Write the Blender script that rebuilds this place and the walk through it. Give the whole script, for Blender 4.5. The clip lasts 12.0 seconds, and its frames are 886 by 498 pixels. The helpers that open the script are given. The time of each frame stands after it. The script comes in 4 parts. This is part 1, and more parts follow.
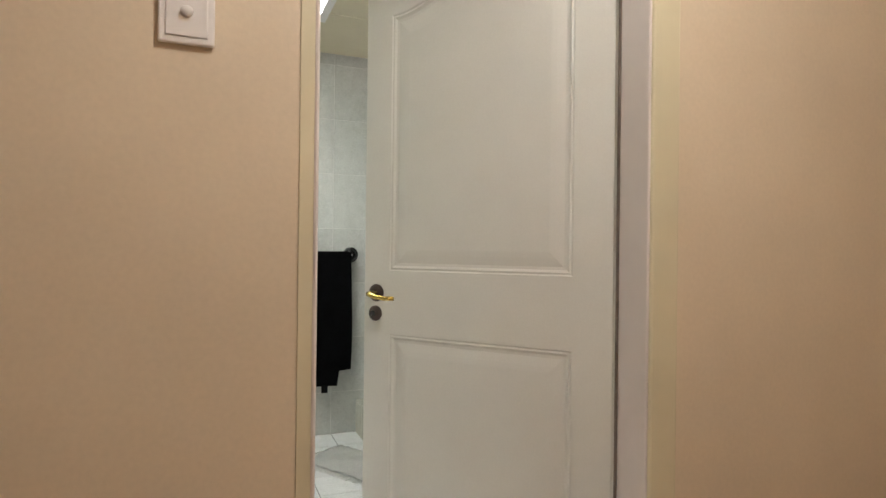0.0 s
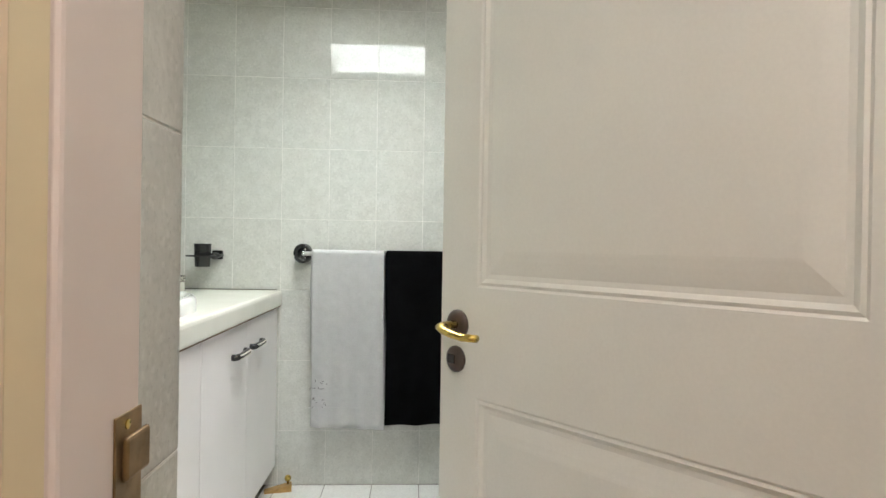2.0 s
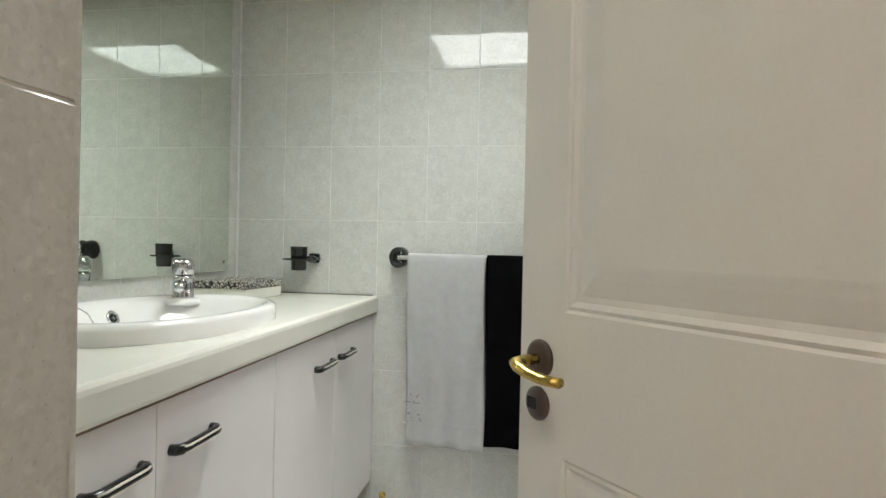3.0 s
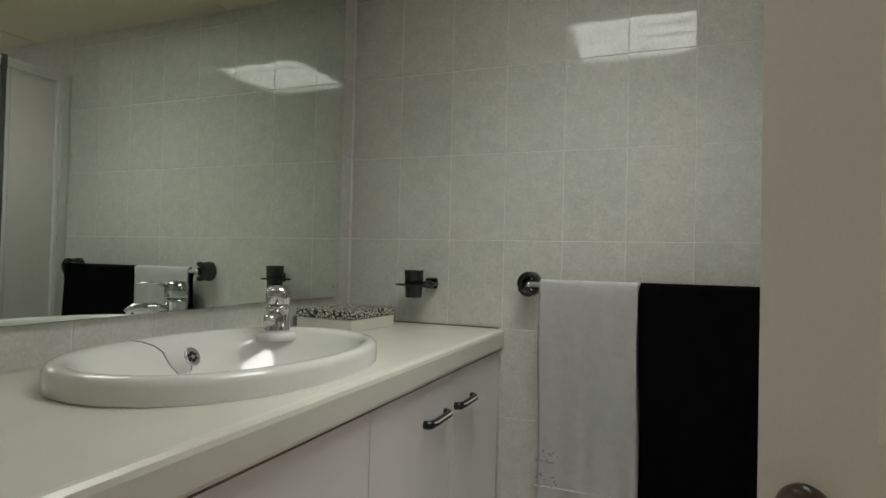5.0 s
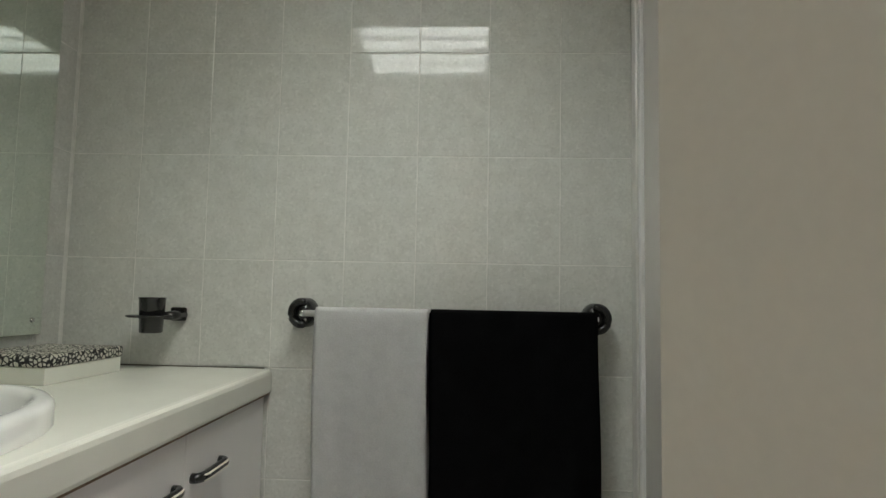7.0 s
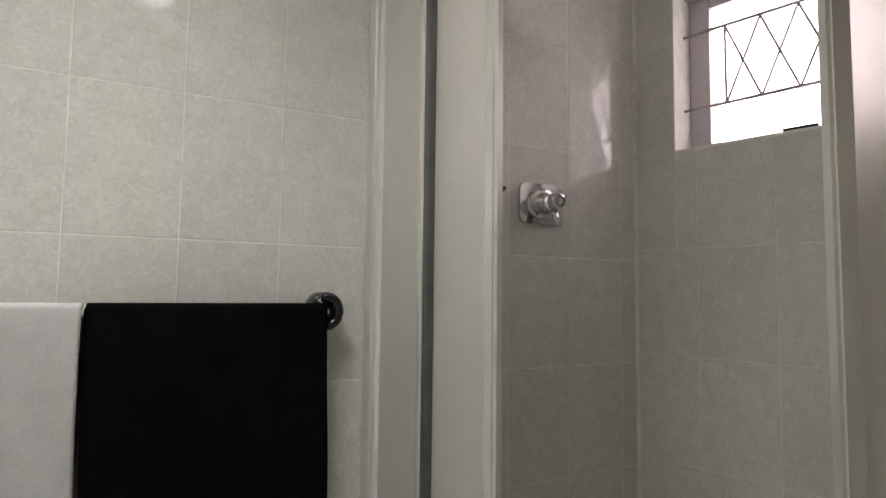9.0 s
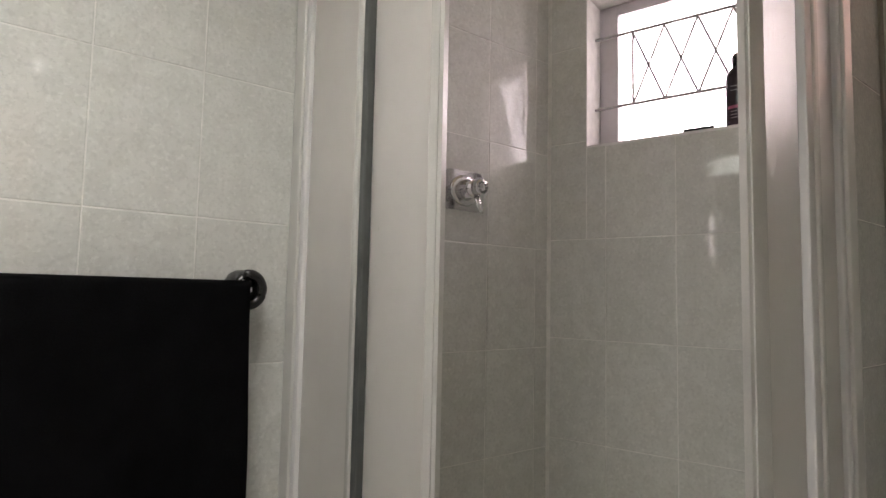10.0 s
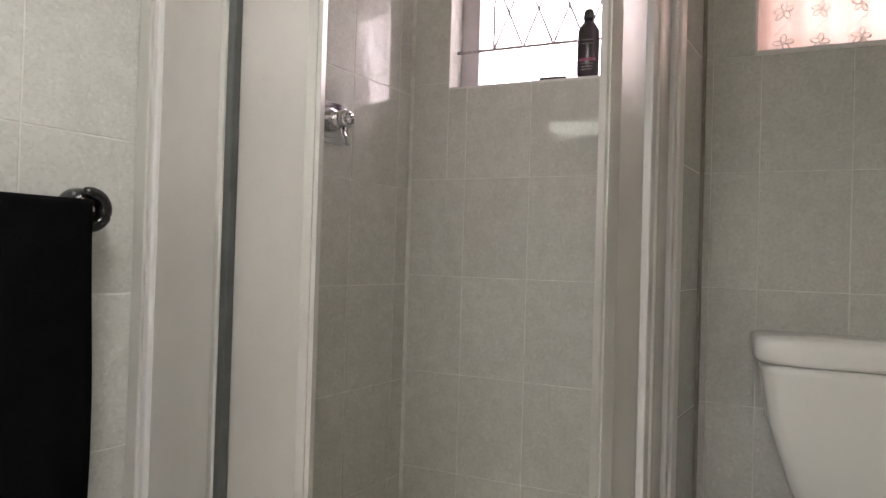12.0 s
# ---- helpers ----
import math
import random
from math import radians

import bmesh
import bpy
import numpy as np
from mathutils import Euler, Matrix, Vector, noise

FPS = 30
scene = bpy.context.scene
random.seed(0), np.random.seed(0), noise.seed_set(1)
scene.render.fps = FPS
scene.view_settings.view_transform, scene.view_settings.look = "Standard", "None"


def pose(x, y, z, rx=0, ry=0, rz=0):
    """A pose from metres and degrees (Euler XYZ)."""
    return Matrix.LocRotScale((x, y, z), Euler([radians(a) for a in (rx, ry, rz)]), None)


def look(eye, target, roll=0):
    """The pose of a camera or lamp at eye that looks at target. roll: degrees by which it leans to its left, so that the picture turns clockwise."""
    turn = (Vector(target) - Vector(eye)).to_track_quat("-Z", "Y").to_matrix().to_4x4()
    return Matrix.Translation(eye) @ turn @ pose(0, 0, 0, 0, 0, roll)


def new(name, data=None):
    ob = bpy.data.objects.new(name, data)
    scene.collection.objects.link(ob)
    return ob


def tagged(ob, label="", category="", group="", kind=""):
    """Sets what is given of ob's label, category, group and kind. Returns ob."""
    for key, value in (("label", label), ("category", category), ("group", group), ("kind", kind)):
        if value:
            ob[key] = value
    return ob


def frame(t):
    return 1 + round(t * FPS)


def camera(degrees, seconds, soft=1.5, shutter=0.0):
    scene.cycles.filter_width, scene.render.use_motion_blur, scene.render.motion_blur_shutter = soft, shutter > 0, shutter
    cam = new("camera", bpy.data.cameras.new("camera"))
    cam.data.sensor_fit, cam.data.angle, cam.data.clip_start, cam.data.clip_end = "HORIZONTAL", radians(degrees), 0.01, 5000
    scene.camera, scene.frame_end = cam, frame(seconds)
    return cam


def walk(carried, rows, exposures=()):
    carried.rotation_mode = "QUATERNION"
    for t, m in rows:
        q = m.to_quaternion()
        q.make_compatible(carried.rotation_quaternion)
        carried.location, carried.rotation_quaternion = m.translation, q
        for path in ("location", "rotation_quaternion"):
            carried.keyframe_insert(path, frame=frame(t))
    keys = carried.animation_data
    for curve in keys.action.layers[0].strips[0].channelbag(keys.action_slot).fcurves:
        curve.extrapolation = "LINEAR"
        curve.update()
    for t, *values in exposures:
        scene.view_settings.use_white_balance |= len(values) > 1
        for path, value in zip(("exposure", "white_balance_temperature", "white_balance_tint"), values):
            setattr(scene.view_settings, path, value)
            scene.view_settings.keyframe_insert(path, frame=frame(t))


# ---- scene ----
PATH = [
    (0.0, pose(-0.3248, -0.9821, 1.0181, 90.100, -0.686, -21.872)),
    (0.5, pose(-0.2424, -0.7838, 1.0197, 90.097, -0.564, -19.575)),
    (1.0, pose(-0.1297, -0.6108, 1.0243, 89.806, -0.689, -14.587)),
    (1.5, pose(0.0015, -0.4049, 1.0240, 89.778, -0.724, -8.480)),
    (2.0, pose(0.0809, -0.2793, 1.0235, 89.781, -0.940, -2.895)),
    (2.5, pose(0.1426, -0.1792, 1.0243, 89.690, -1.074, 3.884)),
    (3.0, pose(0.1557, -0.0495, 1.0398, 89.573, -1.198, 9.070)),
    (3.5, pose(0.1282, 0.0754, 1.0465, 89.691, -1.253, 14.007)),
    (5.5, pose(0.0753, 0.3752, 1.0731, 91.192, -1.374, 22.277)),
    (6.0, pose(0.0721, 0.4579, 1.0851, 92.009, -1.263, 17.223)),
    (6.5, pose(0.0676, 0.5333, 1.0870, 92.458, -1.073, 9.534)),
    (7.0, pose(0.0728, 0.6185, 1.0463, 94.303, -1.127, 2.577)),
    (7.5, pose(0.0824, 0.7439, 1.0445, 94.736, -0.872, -4.382)),
    (9.5, pose(0.0037, 0.9954, 1.0138, 94.164, -0.982, -34.242)),
    (10.0, pose(-0.0291, 1.0201, 0.9834, 94.463, -1.187, -38.771)),
    (10.5, pose(-0.0516, 1.0405, 0.9610, 93.868, -0.981, -43.965)),
    (11.0, pose(-0.0744, 1.0804, 0.9402, 92.246, -1.628, -49.988)),
    (11.5, pose(-0.0761, 1.0801, 0.9331, 91.049, -1.518, -52.918)),
    (12.0, pose(-0.0721, 1.0639, 0.9224, 90.651, -1.681, -54.204)),
]
cam = camera(73.9, 12.0)
EXPOSURES = [(0.0, 0.12, 6300, 11), (1.0, 0.22, 6150, 11), (2.0, 0.38, 6150, 11), (2.5, 0.28, 6150, 11), (3.5, -0.26, 6350, 11), (5.5, -1.05, 6500, 10),
             (6.5, -0.9, 6500, 9), (7.5, -0.55, 6350, 12), (9.5, -0.18, 6550, 19), (11.0, 0.12, 6550, 21), (12.0, 0.2, 6550, 21)]
walk(cam, PATH, EXPOSURES)

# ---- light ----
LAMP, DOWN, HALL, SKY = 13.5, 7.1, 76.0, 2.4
world = bpy.data.worlds.new("sky")
scene.world = world
world.use_nodes = True
sky = world.node_tree.nodes.new("ShaderNodeTexSky")
sky.sky_type, sky.sun_disc, sky.sun_elevation, sky.sun_rotation = "NISHITA", False, radians(50), radians(60)
world.node_tree.links.new(sky.outputs[0], world.node_tree.nodes["Background"].inputs[0])
world.node_tree.nodes["Background"].inputs[1].default_value = 0.1


def daylight(name, place, width, height, watts):
    """An area lamp outside a window's glass, standing in for the sky's light."""
    data = bpy.data.lights.new(name, "AREA")
    data.shape, data.size, data.size_y, data.energy, data.color = "RECTANGLE", width, height, watts, (1.0, 0.90, 0.91)
    ob = new(name, data)
    ob.matrix_basis = look(place, (place[0] - 1, place[1], place[2] - 0.25))
    return ob


# the ceiling light's prismatic diffuser throws its light downwards
data = bpy.data.lights.new("ceiling_light_glow", "AREA")
data.shape, data.size, data.size_y, data.energy, data.color, data.spread = "RECTANGLE", 0.50, 0.50, DOWN, (0.97, 1.0, 0.93), radians(134)
new("ceiling_light_glow", data).matrix_basis = pose(-0.125, 1.452, 2.035)
# the window wall stands 14 degrees off square, turned about its corner with the towel wall
CORNER = Vector((1.375, 2.25, 0.0))
EAST = Matrix.Translation(CORNER) @ pose(0, 0, 0, 0, 0, 14.0) @ Matrix.Translation(-CORNER)
for ob in (daylight("sky_light_shower", (1.68, 1.82, 1.72), 0.62, 0.5, 7.5), daylight("sky_light_toilet", (1.66, 0.96, 1.72), 0.62, 0.5, 6.0)):
    ob.matrix_basis = EAST @ ob.matrix_basis

# ---- materials ----
def mat(name, base, rough=0.5, metal=0.0, vary=0.0, scale=8.0, grain=0.0, grain_scale=120.0, bump=0.0, bump_scale=60.0,
        transmission=0.0, alpha=1.0, emit=None, power=0.0, per_piece=0.0, coat=0.0, subsurface=0.0, rough_vary=0.0):
    m = bpy.data.materials.new(name)
    m.use_nodes = True
    t = m.node_tree
    n, link, p = t.nodes, t.links.new, t.nodes["Principled BSDF"]
    p.inputs["Base Color"].default_value = (*base, 1)
    p.inputs["Roughness"].default_value = rough
    p.inputs["Metallic"].default_value = metal
    p.inputs["Transmission Weight"].default_value = transmission
    p.inputs["Alpha"].default_value = alpha
    p.inputs["Coat Weight"].default_value = coat
    p.inputs["Subsurface Weight"].default_value = subsurface
    if emit:
        p.inputs["Emission Color"].default_value = (*emit, 1)
        p.inputs["Emission Strength"].default_value = power
    geo = n.new("ShaderNodeNewGeometry")
    place = geo.outputs["Position"]
    info = n.new("ShaderNodeObjectInfo")
    if per_piece:
        shift = n.new("ShaderNodeVectorMath")
        shift.operation = "MULTIPLY_ADD"
        link(info.outputs["Random"], shift.inputs[0])
        shift.inputs[1].default_value = (37, 53, 71)
        link(place, shift.inputs[2])
        place = shift.outputs[0]

    def noise_of(s, detail=3.0):
        q = n.new("ShaderNodeTexNoise")
        q.inputs["Scale"].default_value, q.inputs["Detail"].default_value = s, detail
        link(place, q.inputs["Vector"])
        return q.outputs["Fac"]

    def ramp(fac, a, b, low, high):
        r = n.new("ShaderNodeMapRange")
        r.inputs[1].default_value, r.inputs[2].default_value, r.inputs[3].default_value, r.inputs[4].default_value = a, b, low, high
        link(fac, r.inputs[0])
        return r.outputs[0]

    value = None
    for amount, s in ((vary, scale), (grain, grain_scale)):
        if amount:
            v = ramp(noise_of(s), 0.3, 0.7, 1 - amount, 1 + amount * 0.6)
            if value is None:
                value = v
            else:
                q = n.new("ShaderNodeMath")
                q.operation = "MULTIPLY"
                link(value, q.inputs[0]), link(v, q.inputs[1])
                value = q.outputs[0]
    if per_piece and value is not None:
        q = n.new("ShaderNodeMath")
        q.operation = "MULTIPLY"
        link(value, q.inputs[0]), link(ramp(info.outputs["Random"], 0, 1, 1 - per_piece, 1 + per_piece), q.inputs[1])
        value = q.outputs[0]
    if value is not None:
        mix = n.new("ShaderNodeVectorMath")
        mix.operation = "SCALE"
        mix.inputs[0].default_value = base
        link(value, mix.inputs["Scale"])
        link(mix.outputs[0], p.inputs["Base Color"])
    if rough_vary:
        link(ramp(noise_of(scale * 1.7), 0.3, 0.7, max(0.02, rough - rough_vary), rough + rough_vary), p.inputs["Roughness"])
    if bump:
        b = n.new("ShaderNodeBump")
        b.inputs["Strength"].default_value, b.inputs["Distance"].default_value = bump, 0.002
        link(noise_of(bump_scale), b.inputs["Height"])
        link(b.outputs[0], p.inputs["Normal"])
    return m


def tile_material(name, base, dark, speck, rough, wave):
    """Glazed tile: a cloudy mottle, fine specks, and a faintly wavy glaze."""
    m = mat(name, base, rough)
    t = m.node_tree
    n, link, p = t.nodes, t.links.new, t.nodes["Principled BSDF"]
    geo, info, shift = n.new("ShaderNodeNewGeometry"), n.new("ShaderNodeObjectInfo"), n.new("ShaderNodeVectorMath")
    shift.operation = "MULTIPLY_ADD"
    link(info.outputs["Random"], shift.inputs[0])
    shift.inputs[1].default_value = (31, 57, 83)
    link(geo.outputs["Position"], shift.inputs[2])

    def noise_of(s, detail, a, b, low=0.0, high=1.0):
        q, r = n.new("ShaderNodeTexNoise"), n.new("ShaderNodeMapRange")
        q.inputs["Scale"].default_value, q.inputs["Detail"].default_value = s, detail
        link(shift.outputs[0], q.inputs["Vector"])
        link(q.outputs["Fac"], r.inputs[0])
        r.inputs[1].default_value, r.inputs[2].default_value, r.inputs[3].default_value, r.inputs[4].default_value = a, b, low, high
        return q.outputs["Fac"], r.outputs[0]

    def mixed(fac, a, b):
        q = n.new("ShaderNodeMix")
        q.data_type = "RGBA"
        link(fac, q.inputs[0])
        for v, i in ((a, 6), (b, 7)):
            if isinstance(v, tuple):
                q.inputs[i].default_value = (*v, 1)
            else:
                link(v, q.inputs[i])
        return q.outputs[2]

    cloud = mixed(noise_of(22, 4, 0.35, 0.65)[1], base, dark)
    blotch = mixed(noise_of(120, 3, 0.5, 0.66, 0, 0.42)[1], cloud, tuple(c * 0.82 for c in dark))
    pale = mixed(noise_of(110, 2, 0.56, 0.7, 0, 0.5)[1], blotch, tuple(min(0.9, c * 1.15) for c in base))
    spots = mixed(noise_of(330, 2, 0.66, 0.73, 0, 0.6)[1], pale, speck)
    tone = n.new("ShaderNodeMapRange")
    link(info.outputs["Random"], tone.inputs[0])
    tone.inputs[3].default_value, tone.inputs[4].default_value = 0.975, 1.025
    scale = n.new("ShaderNodeVectorMath")
    scale.operation = "SCALE"
    link(spots, scale.inputs[0])
    link(tone.outputs[0], scale.inputs["Scale"])
    link(scale.outputs[0], p.inputs["Base Color"])
    bump = n.new("ShaderNodeBump")
    bump.inputs["Strength"].default_value, bump.inputs["Distance"].default_value = wave, 0.002
    link(noise_of(42, 2, 0, 1)[0], bump.inputs["Height"])
    link(bump.outputs[0], p.inputs["Normal"])
    return m


M_TILE = tile_material("wall_tile_glaze", (0.62, 0.625, 0.59), (0.565, 0.57, 0.535), (0.40, 0.40, 0.38), 0.055, 0.09)
M_FLOOR = tile_material("floor_tile_glaze", (0.80, 0.80, 0.78), (0.75, 0.75, 0.73), (0.5, 0.5, 0.48), 0.14, 0.04)
M_CURB = tile_material("curb_tile_glaze", (0.68, 0.68, 0.58), (0.6, 0.6, 0.5), (0.4, 0.4, 0.36), 0.15, 0.05)
M_GROUT = mat("grout", (0.70, 0.695, 0.655), 0.9, vary=0.12, scale=30, bump=0.2, bump_scale=300)
M_GROUT_DARK = mat("floor_grout", (0.16, 0.15, 0.13), 0.9, vary=0.3, scale=20, bump=0.2, bump_scale=300)
M_PEACH = mat("peach_wall_paint", (0.71, 0.58, 0.43), 0.55, vary=0.05, scale=3, grain=0.03, grain_scale=90, bump=0.08, bump_scale=140)
M_PLASTER = mat("plaster", (0.75, 0.72, 0.66), 0.7, vary=0.06, scale=4, bump=0.1, bump_scale=120)
M_CEIL = mat("ceiling_paint", (0.63, 0.58, 0.42), 0.6, vary=0.06, scale=3, bump=0.05, bump_scale=90)
# one frame paint in two tones: pink where lit, yellowish where shaded
M_FRAME_LIT = mat("frame_paint_lit", (0.76, 0.67, 0.63), 0.35, vary=0.05, scale=6, bump=0.06, bump_scale=50)
M_FRAME_SHADED = mat("frame_paint_shaded", (0.68, 0.60, 0.42), 0.4, vary=0.05, scale=6, bump=0.06, bump_scale=50)
M_DOOR = mat("white_door_paint", (0.76, 0.74, 0.69), 0.38, vary=0.03, scale=5, grain=0.02, grain_scale=200, bump=0.05, bump_scale=110)
M_LAM = mat("white_laminate", (0.84, 0.82, 0.81), 0.32, vary=0.02, scale=5, bump=0.03, bump_scale=240)
M_TRIM = mat("brown_strip", (0.22, 0.15, 0.09), 0.6, vary=0.2, scale=20)
M_TOP = mat("cream_worktop", (0.76, 0.76, 0.68), 0.25, vary=0.03, scale=7, bump=0.02, bump_scale=260)
M_CERAMIC = mat("white_ceramic", (0.82, 0.82, 0.79), 0.07, vary=0.02, scale=4, coat=0.4)
M_CHROME = mat("chrome", (0.62, 0.62, 0.63), 0.08, 1.0, vary=0.05, scale=30, rough_vary=0.04)
M_ALU = mat("silver_aluminium", (0.70, 0.69, 0.66), 0.3, 0.5, vary=0.06, scale=9, grain=0.04, grain_scale=300)
M_ALU_DARK = mat("dark_seal", (0.08, 0.085, 0.08), 0.5, vary=0.2, scale=20)
M_PALE = mat("pale_profile", (0.70, 0.69, 0.68), 0.3, vary=0.04, scale=9)
M_BLACK = mat("black_gloss", (0.012, 0.012, 0.012), 0.15, vary=0.2, scale=40)
M_BROWN = mat("brown_bakelite", (0.07, 0.045, 0.035), 0.3, vary=0.2, scale=40, bump=0.05, bump_scale=200)
M_BRASS = mat("worn_brass", (0.55, 0.40, 0.10), 0.24, 0.9, vary=0.25, scale=25, grain=0.15, grain_scale=160, rough_vary=0.1)
M_GAP_SHADE = mat("hinge_gap_shade", (0.20, 0.15, 0.12), 0.8, vary=0.3, scale=30)
M_BRASS_OLD = mat("aged_brass", (0.30, 0.20, 0.10), 0.38, 0.9, vary=0.3, scale=40, rough_vary=0.1)
M_IVORY = mat("ivory_stripe", (0.75, 0.72, 0.62), 0.4, vary=0.05, scale=40)
M_WHITE_TOWEL = mat("white_terry", (0.90, 0.90, 0.90), 1.0, vary=0.04, scale=30, grain=0.06, grain_scale=260, bump=0.35, bump_scale=240)
M_BLACK_TOWEL = mat("black_terry", (0.007, 0.007, 0.008), 0.95, vary=0.3, scale=14, grain=0.3, grain_scale=420, bump=0.10, bump_scale=480)
for m in (M_WHITE_TOWEL, M_BLACK_TOWEL):
    m.node_tree.nodes["Principled BSDF"].inputs["Specular IOR Level"].default_value = 0.1
M_RUG = mat("white_cotton_mat", (0.74, 0.73, 0.69), 0.95, vary=0.06, scale=20, grain=0.12, grain_scale=260, bump=0.15, bump_scale=220)
M_MIRROR = mat("mirror_silver", (0.80, 0.86, 0.80), 0.012, 1.0)
M_GLASS = mat("obscure_shower_glass", (0.88, 0.86, 0.82), 0.40, transmission=0.62, vary=0.03, scale=12, bump=0.12, bump_scale=160)
M_PANE = mat("window_glass", (1, 1, 1), 0.0, transmission=1.0)
M_WINFRAME = mat("window_aluminium", (0.56, 0.53, 0.55), 0.4, 0.4, vary=0.06, scale=20)
M_BAR = mat("painted_burglar_bar", (0.40, 0.38, 0.38), 0.4, vary=0.15, scale=60)
M_SWITCH = mat("switch_plastic", (0.78, 0.74, 0.72), 0.3, vary=0.02, scale=30)
M_WOOD = mat("pale_wood", (0.45, 0.28, 0.10), 0.5, vary=0.2, scale=60, bump=0.2, bump_scale=200)
M_BOTTLE = mat("dark_plum_plastic", (0.030, 0.018, 0.026), 0.18, vary=0.1, scale=30)
M_LABEL = mat("pink_label", (0.30, 0.06, 0.13), 0.4)
M_LABEL2 = mat("grey_print", (0.22, 0.19, 0.21), 0.4)
M_LACE = mat("pink_voile", (0.85, 0.72, 0.65), 0.9, vary=0.05, scale=30, grain=0.06, grain_scale=600, subsurface=0.0)
M_THREAD = mat("cream_thread", (0.90, 0.88, 0.82), 0.9)
M_TRAY = mat("cream_acrylic", (0.74, 0.72, 0.58), 0.3, vary=0.06, scale=8)
M_CORRIDOR = mat("corridor_floor", (0.30, 0.20, 0.13), 0.5, vary=0.2, scale=6, bump=0.1)
M_SEALANT = mat("grey_sealant", (0.34, 0.32, 0.28), 0.6, vary=0.2, scale=14, bump=0.1, bump_scale=120)
M_SOAP = mat("white_soap", (0.8, 0.78, 0.72), 0.4)
M_LAMP_TUBE = mat("lamp_tube_glow", (0.9, 0.9, 0.9), 0.4, emit=(0.97, 1.0, 0.93), power=LAMP)
M_LAMP_PANEL = mat("lamp_diffuser_glow", (0.9, 0.9, 0.9), 0.4, emit=(0.97, 1.0, 0.93), power=LAMP * 0.16)
M_HALL = mat("added_hall_glow", (0.9, 0.88, 0.8), 0.4, emit=(1.0, 0.95, 0.87), power=HALL)
M_OUTSIDE = mat("bright_overcast", (0.8, 0.8, 0.8), 0.9, emit=(1.0, 0.88, 0.89), power=SKY)


def voile(m):
    """Lets light through the curtain cloth."""
    t = m.node_tree
    p, out = t.nodes["Principled BSDF"], t.nodes["Material Output"]
    tr, mix = t.nodes.new("ShaderNodeBsdfTranslucent"), t.nodes.new("ShaderNodeMixShader")
    tr.inputs[0].default_value = (0.90, 0.76, 0.69, 1)
    mix.inputs[0].default_value = 0.4
    t.links.new(p.outputs[0], mix.inputs[1]), t.links.new(tr.outputs[0], mix.inputs[2])
    t.links.new(mix.outputs[0], out.inputs[0])


voile(M_LACE)


# ---- mesh helpers ----
def part(name, bm, material, parent=None, label="", smooth=False):
    me = bpy.data.meshes.new(name)
    bmesh.ops.recalc_face_normals(bm, faces=bm.faces)
    for f in bm.faces:
        f.smooth = smooth
    bm.to_mesh(me)
    bm.free()
    me.materials.append(material)
    ob = new(name, me)
    if parent is not None:
        ob.parent = parent
        ob.matrix_parent_inverse = parent.matrix_world.inverted()
    if label:
        tagged(ob, label)
    return ob


def thing(name, at, label, category, group="", turn=0.0):
    ob = new(name)
    ob.matrix_basis = pose(*at, 0, 0, turn)
    bpy.context.view_layer.update()
    ob.empty_display_size = 0.05
    return tagged(ob, label, category, group)


def box(x0, x1, y0, y1, z0, z1, bevel=0.0, seg=2, bm=None):
    bm = bm or bmesh.new()
    r = bmesh.ops.create_cube(bm, size=1)
    bmesh.ops.transform(bm, matrix=Matrix.LocRotScale(((x0 + x1) / 2, (y0 + y1) / 2, (z0 + z1) / 2), None, (x1 - x0, y1 - y0, z1 - z0)), verts=r["verts"])
    if bevel:
        edges = list({e for v in r["verts"] for e in v.link_edges})
        bmesh.ops.bevel(bm, geom=edges, offset=bevel, segments=seg, profile=0.5, affect="EDGES")
    return bm


def ring_mesh(rings, cap0=True, cap1=True, closed=False, bm=None):
    """Joins rings of points, each as long as the next, into a skin."""
    bm = bm or bmesh.new()
    vs = [[bm.verts.new(p) for p in r] for r in rings]
    n = len(vs[0])
    pairs = list(zip(vs, vs[1:])) + ([(vs[-1], vs[0])] if closed else [])
    for a, b in pairs:
        for i in range(n):
            bm.faces.new((a[i], a[(i + 1) % n], b[(i + 1) % n], b[i]))
    if not closed:
        if cap0:
            bm.faces.new(list(reversed(vs[0])))
        if cap1:
            bm.faces.new(vs[-1])
    return bm


def lathe(profile, m=Matrix(), n=32, sx=1.0, sy=1.0, bm=None):
    """profile: (radius, height) pairs, turned round z, then moved by m."""
    rings = [[m @ Vector((r * sx * math.cos(2 * math.pi * i / n), r * sy * math.sin(2 * math.pi * i / n), z)) for i in range(n)] for r, z in profile]
    return ring_mesh(rings, bm=bm)


def tube(path, r, n=10, bm=None, flat=1.0):
    """A round bar along a path of points."""
    pts = [Vector(p) for p in path]
    rings = []
    ref = Vector((0, 0, 1))
    for i, p in enumerate(pts):
        d = (pts[min(i + 1, len(pts) - 1)] - pts[max(i - 1, 0)]).normalized()
        if abs(d.dot(ref)) > 0.95:
            ref = Vector((0, 1, 0)) if abs(d.y) < 0.9 else Vector((1, 0, 0))
        a = d.cross(ref).normalized()
        b = a.cross(d).normalized()
        rr = r[i] if isinstance(r, (list, tuple)) else r
        rings.append([p + a * rr * math.cos(2 * math.pi * k / n) + b * rr * flat * math.sin(2 * math.pi * k / n) for k in range(n)])
    return ring_mesh(rings, bm=bm)


def along(a, b, n):
    return [Vector(a).lerp(Vector(b), i / (n - 1)) for i in range(n)]


